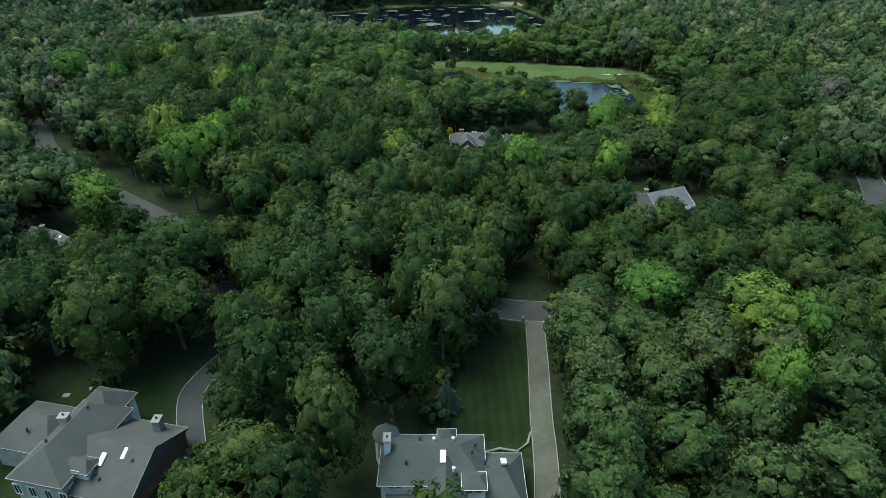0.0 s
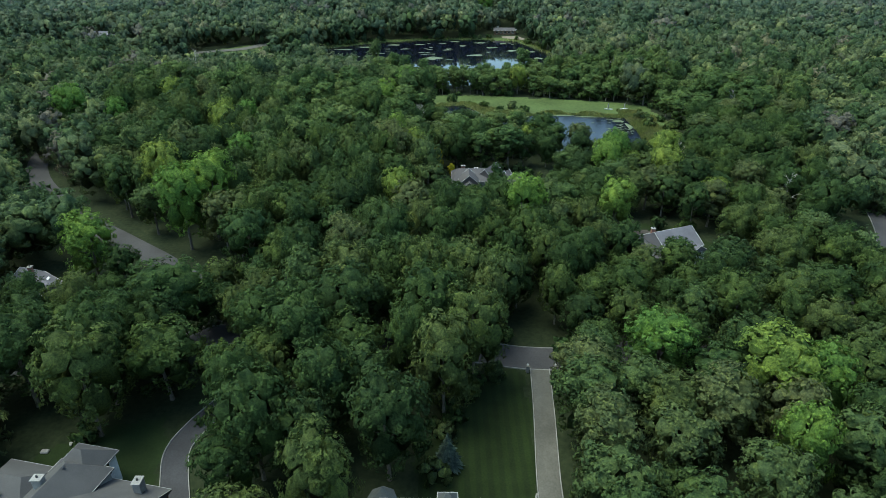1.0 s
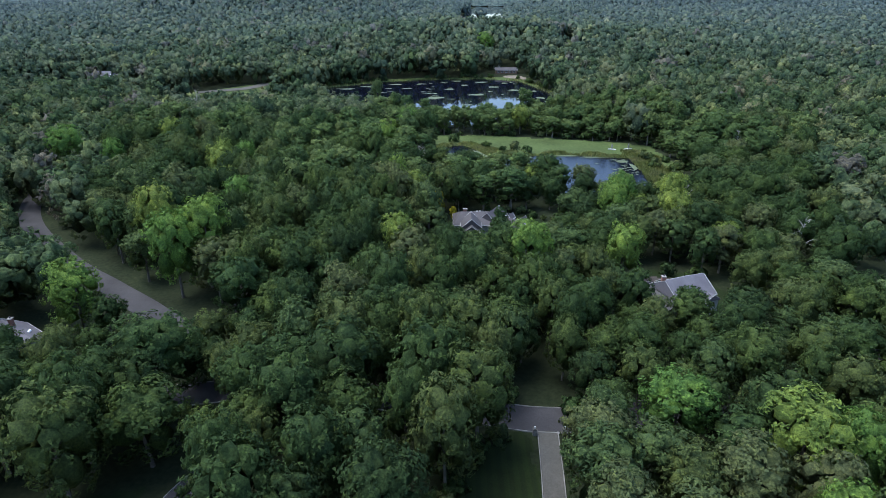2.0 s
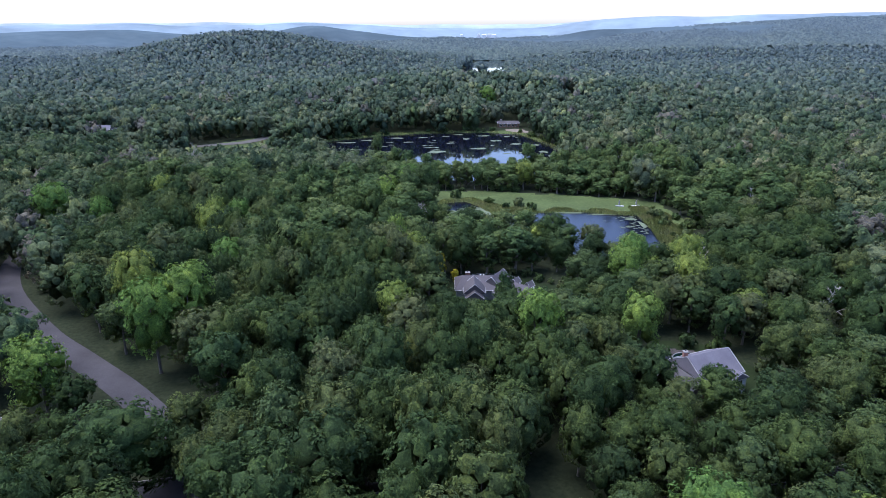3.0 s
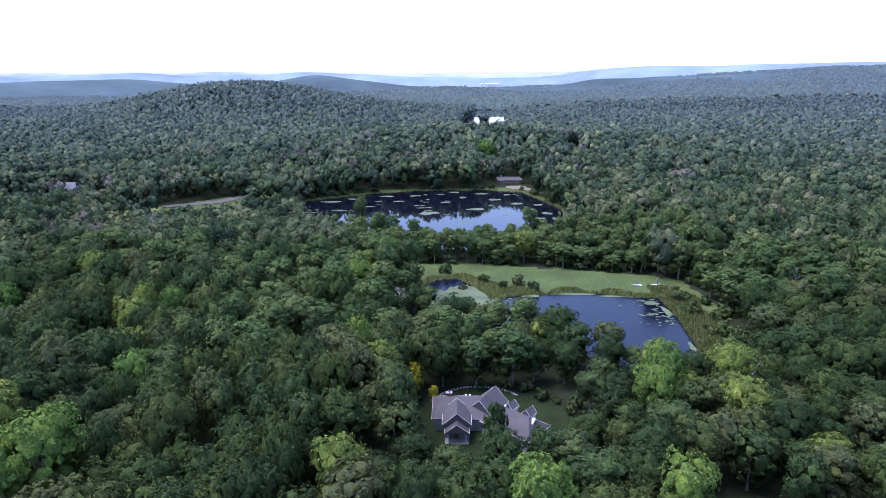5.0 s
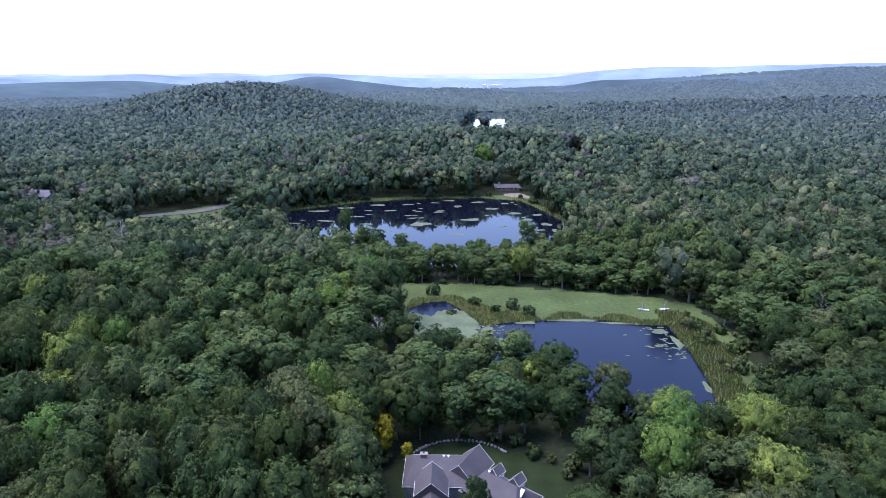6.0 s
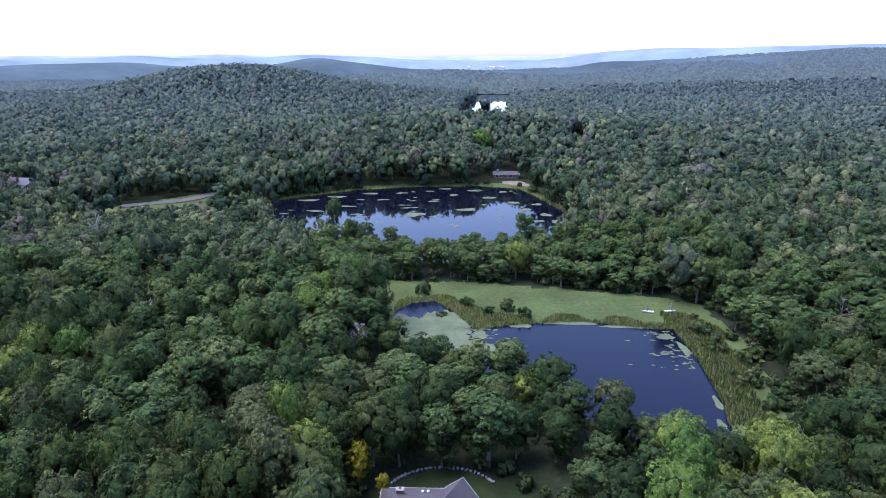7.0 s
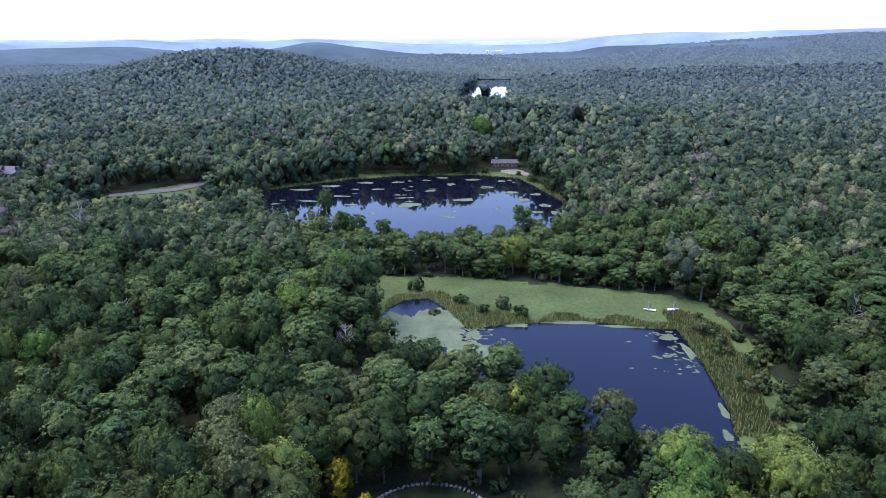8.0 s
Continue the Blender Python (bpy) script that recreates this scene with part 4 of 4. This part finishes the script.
block(h, 53.8, 151.6, 4.2, 3.4, 2.6, 0.9, 0.2, 112, white, roof_pale, over=0.3, windows=[("w", 0, 1.5, 1.8, 1.2), ("s", 0, 1.5, 1.8, 1.2)])
chimney(h, 57.4, 162.4, 4.0, 8.4, 1.0, 1.0, brick_m, "brown brick chimney")
bm = bmesh.new()
ring = [(64.0 + 4.4 * math.cos(a) * (1 + 0.25 * math.sin(a)), 173.6 + 3.4 * math.sin(a), 0.18) for a in (2 * math.pi * k / 28 for k in range(28))]
tube(bm, ring + ring[:1], [0.13] * 29, 6)
p = tagged(new("swimming_pool"), "kidney-shaped pool with dark green water and pale coping", "pool")
part("coping", bm, stone, p)
bm = bmesh.new()
bm.faces.new([bm.verts.new((x, y, 0.14)) for x, y, z in ring])
part("pool_water", bm, pool_m, p)
t = tagged(new("hot_tub"), "round hot tub with a pale rim and dark cover", "hot tub")
bm = bmesh.new()
tube(bm, [(57.6, 173.2, -0.2), (57.6, 173.2, 0.75), (57.6, 173.2, 0.8)], [1.5, 1.5, 1.35], 20)
part("shell", bm, stone, t)
bm = bmesh.new()
tube(bm, [(57.6, 173.2, 0.78), (57.6, 173.2, 0.86)], [1.15, 1.1], 20)
part("cover", bm, dark_metal, t)
strip("pool_terrace", [(55, 168), (54, 177), (60, 180), (69, 178), (69, 169), (62, 168)], dark_paving, 0.09, 0.9, "brown terrace paving round the pool", "terrace", edge=0.2)

# the mauve-roofed house before the pond
h = tagged(new("house"), "sprawling house with mauve-grey roofs, white portico and dormers", "house")
block(h, 10.4, 216.4, 15.0, 10.4, 3.6, 2.7, 2.6, 0, siding_grey, roof_violet, windows=[("s", -5, 2.6, 1.1, 1.5), ("n", 0, 2.6, 1.4, 1.5), ("w", 0, 2.6, 1.1, 1.5), ("w", 3, 2.6, 1.1, 1.5)])
block(h, 16.2, 216.8, 8.0, 6.4, 4.0, 3.0, 0.2, 60, siding_grey, roof_violet, windows=[("e", 0, 3.0, 1.6, 2.2)])
block(h, 22.4, 209.4, 13.0, 8.6, 3.4, 3.0, 3.2, -40, siding_grey, roof_violet, windows=[("s", -3, 2.2, 1.2, 1.4), ("s", 0, 2.2, 1.2, 1.4), ("s", 3, 2.2, 1.2, 1.4), ("e", 0, 2.2, 1.4, 1.4)])
block(h, 8.5, 210.6, 6.4, 6.0, 4.4, 2.6, 0.1, 90, siding_grey, roof_violet, windows=[("w", 0, 3.2, 1.4, 1.4)])
block(h, 8.5, 206.9, 3.0, 4.8, 3.4, 1.8, 0.1, 90, white, roof_violet, base=3.2)
for x in (6.4, 10.6):
    post(h, x, 205.7, -0.1, 3.3)
part("porch_floor", boxed(5.7, 11.3, 205.1, 208.3, -0.3, 0.2, bevel=0.04), stone, h)
part("front_door", boxed(7.9, 9.1, 207.3, 207.56, 0.2, 2.4, bevel=0.03), wood_brown, h, "dark wooden front door")
for x, y in ((21.8, 213.6), (25.8, 210.6)):
    block(h, x, y, 2.4, 2.2, 5.4, 1.2, 0.1, 50, white, roof_violet, over=0.25, base=4.0, windows=[("w", 0, 4.9, 1.0, 0.7)])
chimney(h, 6.6, 217.0, 4.0, 7.0, 1.4, 0.9, brick_m, "brown brick chimney")
skylight(h, 26.2, 206.4, 5.5, 0.8, 1.6, 36, -40)
for x, y, z in ((10.8, 218.2, 5.4), (11.8, 218.2, 5.4), (20.2, 212.0, 6.0)):
    vent(h, x, y, z, white)
gw = tagged(new("garden_wall"), "low broken row of pale stones behind the lawn", "wall")
for k in range(26):
    a = radians(146 - 4.3 * k)
    b = boxed(-0.45, 0.45, -0.3, 0.3, -0.25, 0.28, bevel=0.12)
    b.transform(pose(14.5 + 13 * math.cos(a), 221 + 12.2 * math.sin(a), 0.1, random.uniform(-8, 8), random.uniform(-8, 8), random.uniform(0, 180)) @ Matrix.Diagonal((random.uniform(0.5, 1.2), random.uniform(0.5, 1.1), random.uniform(0.6, 1.2), 1)))
    part("stone", b, stone, gw)
bm = bmesh.new()
bm.faces.new([bm.verts.new((34 + 2.6 * math.cos(a), 205 + 2.2 * math.sin(a), 0.16)) for a in (2 * math.pi * k / 20 for k in range(20))])
tagged(part("sand_patch", bm, gravel, None), "round bare sandy patch on the lawn", "ground", kind="structure")

# houses further off
h = tagged(new("house"), "house with a grey gabled roof among tall trees", "house")
block(h, -98, 137, 14.0, 9.0, 4.6, 3.2, 0.2, -35, siding_grey, roof_pale, windows=[("e", 0, 3, 1.2, 1.2), ("s", 0, 3, 1.2, 1.2)])
chimney(h, -99.6, 138.4, 5.0, 9.4, 0.9, 0.9, brick_m, "brick chimney")
skylight(h, -95.4, 137.2, 6.6, 0.8, 1.4, 36, -35)
h = tagged(new("house"), "distant white house with a grey gabled roof", "house")
block(h, -268, 516, 16.0, 9.0, 6.4, 3.6, 0.2, -8, white, roof_pale, windows=[("s", -5, 4.6, 1.4, 1.5), ("s", -2, 4.6, 1.4, 1.5), ("s", 2, 4.6, 1.4, 1.5), ("s", 5, 4.6, 1.4, 1.5), ("s", -5, 1.8, 1.4, 1.5), ("s", 5, 1.8, 1.4, 1.5)])
block(h, -257, 514, 7.0, 7.0, 5.0, 2.8, 0.2, 82, white, roof_pale, windows=[("w", 0, 3, 1.4, 1.4)])
h = tagged(new("lake_cabin"), "low brown cabin with pale windows above the lake", "house")
block(h, 51, 568, 18.0, 7.0, 3.6, 1.8, 0.2, 0, wood_brown, roof_violet, windows=[("s", -6.5, 2.2, 1.8, 1.6), ("s", -3.5, 2.2, 1.8, 1.6), ("s", 0, 2.2, 1.8, 1.6), ("s", 3.5, 2.2, 1.8, 1.6), ("s", 6.5, 2.2, 1.8, 1.6)])
chimney(h, 45, 568, 3.0, 6.4, 1.4, 1.0, stone, "pale stone chimney")


# ---- single trees and shrubs ----
def spruce(x, y, height, radius, label):
    rs = np.random.RandomState(int(x * 7 + y))
    V, F, N = [], [], []
    n = 900
    h = rs.uniform(0.03, 1, n) ** 1.4
    a = rs.uniform(0, 6.28, n)
    tier = 1 + 0.22 * np.sin(h * 60)
    rad = radius * (1 - h) * tier * rs.uniform(0.55, 1.05, n)
    p = np.stack([rad * np.cos(a), rad * np.sin(a), 0.6 + h * (height - 0.6)], 1)
    out = np.stack([np.cos(a), np.sin(a), -0.25 + 0 * a], 1)
    side = np.stack([-np.sin(a), np.cos(a), 0 * a], 1)
    s = (0.42 * (1.2 - h))[:, None]
    quad = np.stack([p - out * s * 1.4, p + side * s * 0.5, p + out * s * 1.4, p - side * s * 0.5], 1).reshape(-1, 3)
    i = np.arange(n)[:, None] * 4
    f = np.concatenate([i + [0, 3, 1], i + [1, 3, 2]], 1).reshape(-1, 3)
    nr = np.repeat(out + [0, 0, 0.9], 4, 0)
    t = new("spruce_tree")
    c = new("crown", mesh_from("crown", quad, f, leaf_spruce, normals=nr / np.linalg.norm(nr, axis=1)[:, None]))
    bm = tube(bmesh.new(), [(0, 0, -0.4), (0, 0, height * 0.5), (0, 0, height * 0.97)], [0.16, 0.1, 0.02], 6)
    c.parent = t
    part("trunk", bm, bark, t)
    t.location = (x, y, float(land(x, y)))
    tagged(t, label, "tree")


spruce(0.6, 85.0, 7.5, 2.1, "small blue-grey spruce on the edge of the lawn")


def bare_tree(x, y, height, seed, mat=bark_pale):
    """A leafless tree: trunk, limbs and twigs."""
    rs = np.random.RandomState(seed)
    t = new("bare_tree")
    bm = tube(bmesh.new(), [(0, 0, -0.4), (0.1, 0, height * 0.3), (-0.1, 0.15, height * 0.65), (0.1, 0, height)], [0.28, 0.22, 0.13, 0.03], 7)
    part("trunk", bm, mat, t)
    bm = bmesh.new()
    for k in range(16):
        z = height * rs.uniform(0.35, 0.92)
        a, ln = rs.uniform(0, 6.28), (1.05 - z / height) * height * 0.42 + 0.8
        d = Vector((math.cos(a), math.sin(a), rs.uniform(0.7, 1.3))).normalized()
        e = Vector((0, 0, z)) + d * ln
        tube(bm, [(0, 0, z), Vector((0, 0, z)) + d * ln * 0.5 + Vector((0, 0, -0.1)), e], [0.11, 0.075, 0.025], 4)
        for j in range(4):
            q = Vector((0, 0, z)) + d * ln * rs.uniform(0.4, 0.95)
            g = (d + Vector(rs.normal(size=3)) * 0.55).normalized() * ln * 0.4
            tube(bm, [q, q + g], [0.05, 0.018], 3)
    part("limbs", bm, mat, t)
    t.location = (x, y, float(land(x, y)))
    tagged(t, "leafless pale grey dead tree among green crowns", "tree", "dead trees")


for k, (x, y, hgt) in enumerate([(-9, 231, 15), (-61, 228, 17), (85, 227, 15), (-23, 265, 14), (-74, 287, 17), (132, 295, 16), (104, 184, 17), (-150, 395, 18), (-24, 352, 15), (96, 374, 16), (118, 352, 17), (-22, 263, 14), (-11, 282, 13), (123, 391, 16), (164, 397, 17)]):
    bare_tree(x, y, hgt, 40 + k)

v, f, nrm = crown_arrays(np.random.RandomState(3), 1700, 0.22, lobes=10, rx=2.9, rz=3.2, low=4.0)
yellow_crown = mesh_from("crown", v, f, leaf_yellow, normals=nrm)
yellow_trunk = trunk_mesh("trunk", 5, 0.14, np.random.RandomState(4), bark, 1.4)
for x, y, s in ((-3, 227, 1.0), (-14, 236, 0.8), (2.5, 223, 0.55)):
    t = tree_thing("birch_tree", yellow_crown, yellow_trunk, 6.0)
    t.matrix_world = pose(x, y, 0) @ Matrix.Diagonal((s, s, s * 1.15, 1))
    tagged(t, "small tree with yellowing leaves at the wood's edge", "tree", "yellowing trees")

# bushes round the meadow, the pond and the lake
bush_models = []
for k in range(4):
    v, f, nrm = crown_arrays(np.random.RandomState(60 + k), 300, 0.28, lobes=6, rx=1.7, rz=1.5, low=1.2, grain=(0.35, 0.5))
    bush_models.append(mesh_from("foliage", v, f, leaf_ash if k % 2 else leaf_oak, normals=nrm))
rs = np.random.RandomState(19)
bx, by = [], []
for ring_path, n, off in ((MEADOW, 70, 3.0), (LAKE, 60, 5.0), (CLEAR[5], 26, 1.5), (CLEAR[4], 22, 0.5), (CLEAR[6], 18, 1.0), (CLEAR[7], 18, 0.5)):
    pts = np.array(ring_path, float)
    seg = np.linalg.norm(np.roll(pts, -1, 0) - pts, axis=1)
    for q in rs.uniform(0, seg.sum(), n):
        i = int(np.searchsorted(np.cumsum(seg), q))
        t = 1 - (np.cumsum(seg)[i] - q) / seg[i]
        e = (np.roll(pts, -1, 0) - pts)[i] / seg[i]
        p = pts[i] + (np.roll(pts, -1, 0) - pts)[i] * t + np.array([-e[1], e[0]]) * rs.uniform(-1, 1) * 2 + np.array([e[1], -e[0]]) * 0
        c = p + (p - pts.mean(0)) / np.linalg.norm(p - pts.mean(0)) * off
        if inside_distance(POND, c[:1], c[1:])[0] < -2 and inside_distance(LAKE, c[:1], c[1:])[0] < -2 and all(abs(c[0] - hx) > w / 2 + 2 or abs(c[1] - hy) > d / 2 + 2 for hx, hy, w, d in HOUSES) and abs(c[0] - 19) > 3.4 and inside_distance(CLEAR[10], c[:1], c[1:])[0] < 0:
            bx.append(c[0]), by.append(c[1])
extra = [(rs.uniform(93, 107), rs.uniform(244, 318)) for k in range(34)] + [(4, 338), (12, 318), (34, 322), (28, 318), (40, 316), (20, 326), (96, 296), (70, 345), (82, 341)]
for k, (x, y) in enumerate(list(zip(bx, by)) + extra):
    b = new("bush")
    fo = new("foliage", bush_models[k % 4])
    fo.parent = b
    s = rs.uniform(0.7, 1.7)
    b.matrix_world = pose(x, y, float(land(x, y)) + 0.9 * s, 0, 0, rs.uniform(0, 360)) @ Matrix.Diagonal((s, s, s * rs.uniform(0.8, 1.3), 1))
    tagged(b, "rounded green bush at the edge of the trees", "bush", "edge bushes")


# ---- reeds and floating plants ----
def reeds(name, places, height, label):
    """Upright blades; places is an array of x, y."""
    n = len(places)
    rs = np.random.RandomState(n)
    z = land(places[:, 0], places[:, 1])
    a = rs.uniform(0, 3.14, n)
    h = height * rs.uniform(0.6, 1.2, n)
    w = 0.12
    lean = rs.normal(size=(n, 2)) * 0.2
    x, y = places.T
    zb = np.maximum(z, -0.8)
    v = np.stack([np.stack([x - w * np.cos(a), y - w * np.sin(a), zb], 1), np.stack([x + w * np.cos(a), y + w * np.sin(a), zb], 1), np.stack([x + lean[:, 0], y + lean[:, 1], zb + h], 1)], 1).reshape(-1, 3)
    tint = np.repeat(np.clip(0.5 + 0.25 * wave_noise(x, y, 14, 2) + 0.2 * rs.normal(size=n), 0, 1), 3)
    nr = np.repeat(np.stack([lean[:, 0], lean[:, 1] - 0.2, 1.6 * np.ones(n)], 1), 3, 0)
    tagged(new(name, mesh_from(name, v, np.arange(3 * n).reshape(-1, 3), reed_m, normals=nr / np.linalg.norm(nr, axis=1)[:, None], attrs={"tint": tint})), label, "reeds", kind="stuff")


rs = np.random.RandomState(23)
q = np.stack([rs.uniform(-12, 102, 160000), rs.uniform(232, 344, 160000)], 1)
d = inside_distance(POND, q[:, 0], q[:, 1])
belt = (d < 0.8) & (d > -3.2 - 3.0 * wave_noise(q[:, 0], q[:, 1], 22, 6) - 9.0 * np.exp(-((q[:, 0] - 22) / 13) ** 2 - ((q[:, 1] - 318) / 9) ** 2) - 9.0 * (q[:, 0] > 86))
reeds("cattails", q[belt][:26000], 1.35, "belt of olive cattails and sedge round the pond")
q = np.stack([rs.uniform(-112, 84, 60000), rs.uniform(396, 556, 60000)], 1)
d = inside_distance(LAKE, q[:, 0], q[:, 1])
reeds("lake_reeds", q[(d < 0.5) & (d > -4) & (wave_noise(q[:, 0], q[:, 1], 25, 8) > -0.4)][:5000], 1.6, "thin fringe of green reeds round the lake")


def floating(name, cx, cy, rx, ry, seed, mat, z=-0.742, holes=0.0):
    """A thin mat of leaves on the water with a ragged edge."""
    rs = np.random.RandomState(seed)
    n = 96 if rx > 2 else 24
    a = np.arange(n) / n * 6.283
    r = 1 + sum(s * np.sin(f * a + rs.uniform(0, 6)) for f, s in ((2, 0.16), (3, 0.13), (5, 0.08), (9, 0.06), (15, 0.05), (26, 0.04))) + rs.uniform(-0.06, 0.06, n)
    bm = bmesh.new()
    top = [bm.verts.new((cx + rx * k * math.cos(b), cy + ry * k * math.sin(b), z + 0.02)) for b, k in zip(a, r)]
    low = [bm.verts.new((v.co.x, v.co.y, z)) for v in top]
    bm.faces.new(top)
    for i in range(n):
        bm.faces.new((low[i], low[(i + 1) % n], top[(i + 1) % n], top[i]))
    return part(name, bm, mat, None)


LILIES = [(-8, 462, 9, 6), (22, 474, 7, 5), (36, 506, 5, 5), (14, 514, 4, 4), (50, 492, 6, 4), (56, 474, 5, 4), (66, 462, 4, 5), (70, 446, 4, 5), (28, 528, 6, 4), (46, 524, 4, 3), (-20, 520, 5, 3), (-40, 518, 8, 3), (-60, 508, 7, 4), (-76, 498, 8, 4), (-30, 500, 5, 2.5), (2, 496, 4, 3), (-14, 478, 4, 2), (64, 488, 4, 4), (60, 448, 4, 3), (40, 456, 3, 2), (-50, 482, 7, 2.5), (-66, 470, 6, 2.5), (-40, 462, 5, 2), (8, 534, 6, 3), (-2, 526, 4, 2), (72, 430, 3, 4)]
for k, row in enumerate(LILIES):
    tagged(floating("lily_pad_patch", row[0], row[1], row[2] * 0.72, row[3] * 0.72, 200 + k, lilypad), "pale green patch of lily pads on dark water", "water plants", "lily pad patches")
rs = np.random.RandomState(29)
for k in range(60):
    x, y = rs.uniform(-90, 72), rs.uniform(430, 532)
    if inside_distance(LAKE, np.array([x]), np.array([y]))[0] > 3 and (wave_noise(np.array([x]), np.array([y]), 40, 3)[0] > -0.2):
        tagged(floating("lily_pad_patch", x, y, rs.uniform(0.8, 2.6), rs.uniform(0.6, 1.6), 300 + k, lilypad), "pale green patch of lily pads on dark water", "water plants", "lily pad patches")
tagged(floating("duckweed_mat", 7, 306, 13, 17, 5, duckweed), "pale grey-green duckweed covering the shallow end", "water plants")
for k, (x, y, a, b) in enumerate([(20, 296, 6, 6), (28, 290, 4, 5), (33, 293, 3, 2.5), (83, 302, 2.2, 2.5), (86, 293, 1.5, 4), (79, 290, 1.5, 0.8), (84, 262, 1, 3), (81, 252, 1.2, 2), (52, 312.5, 12, 1.6), (74, 309.5, 8, 1.4), (38, 309.6, 4, 1.4), (24, 302, 3, 3)]):
    tagged(floating("duckweed_mat", x, y, a, b, 400 + k, duckweed, z=-0.738), "thin patch of duckweed and lilies by the shore", "water plants", "duckweed patches")
for k in range(170):
    x, y = 20 + abs(rs.normal()) * 5, rs.uniform(282, 308)
    if k % 3 == 0:
        x, y = 86 - abs(rs.normal()) * 6, rs.uniform(280, 307)
    tagged(floating("lily_pad_patch", x, y, rs.uniform(0.3, 1.0), rs.uniform(0.2, 0.6), 500 + k, lilypad, z=-0.734), "small loose cluster of floating lily leaves", "water plants", "small lily clusters")


# ---- two unidentified pale things on the grass, built as boats ----
def dinghy(x, y, turn):
    b = tagged(new("sailing_dinghy"), "unidentified pale thing on the grass, built as a small white dinghy", "boat", "dinghies")
    bm = bmesh.new()
    rings = []
    for k in range(9):
        t = k / 8
        w = 0.75 * math.sin(math.pi * min(0.5 + t * 0.5, 1)) ** 0.8 * (1 - 0.15 * (1 - t)) if t > 0 else 0.62
        w = max(w, 0.03)
        rings.append([bm.verts.new((-2 + 4 * t, s * w * k2, zz + 0.12 * t * t)) for s, k2, zz in ((-1, 1, 0.5), (-1, 0.7, 0.12), (1, 0.7, 0.12), (1, 1, 0.5))])
    for a, c in zip(rings, rings[1:]):
        for j in range(4):
            bm.faces.new((a[j], a[(j + 1) % 4], c[(j + 1) % 4], c[j]))
    bm.faces.new(rings[0])
    bm.faces.new(rings[-1][::-1])
    part("hull", bm, white, b)
    part("mast", tube(bmesh.new(), [(0.5, 0, 0.3), (0.4, 0, 3.6)], [0.06, 0.04], 6), dark_metal, b)
    bm = bmesh.new()
    tube(bm, [(0.3, 0, 0.8), (0.1, 0.1, 1.8), (0.25, 0.05, 2.8), (0.38, 0, 3.5)], [0.3, 0.36, 0.24, 0.05], 7)
    part("sail", bm, stone, b, "pale furled sail")
    b.matrix_world = pose(x, y, float(land(x, y)) + 0.1, 0, 0, turn)


dinghy(82.5, 320.5, 165)
dinghy(90.5, 321, 10)

# a white tower far off in the wood
m = tagged(new("mast_tower"), "distant white mast standing out of the wood", "tower")
part("mast", tube(bmesh.new(), [(128, 668, 0), (128, 668, 24), (128, 668, 27)], [0.8, 0.7, 0.3], 8), white, m)
part("base", boxed(126.6, 129.4, 666.6, 669.4, -0.5, 0.6, bevel=0.1), concrete, m)

# the pale sheds of a town far up the valley, walls stretched so their tops meet the camera's sightline
for k, (x, y, w) in enumerate([(165, 3150, 22), (192, 3165, 26), (214, 3150, 16), (140, 3160, 12), (60, 3150, 9)]):
    sh = tagged(new("town_building"), "pale town building far up the valley, stretched tall to show over hills", "building", "town buildings")
    z = 36 + 2 * (k % 2)
    part("wall", boxed(x - w / 2, x + w / 2, y - 6, y + 6, 0, z, bevel=0.2), white, sh)
    bm = roof_mesh(w, 12, 2.2, 0.2, 0.5)
    bm.transform(Matrix.Translation((x, y, z + 0.02)))
    part("roof", bm, white, sh)
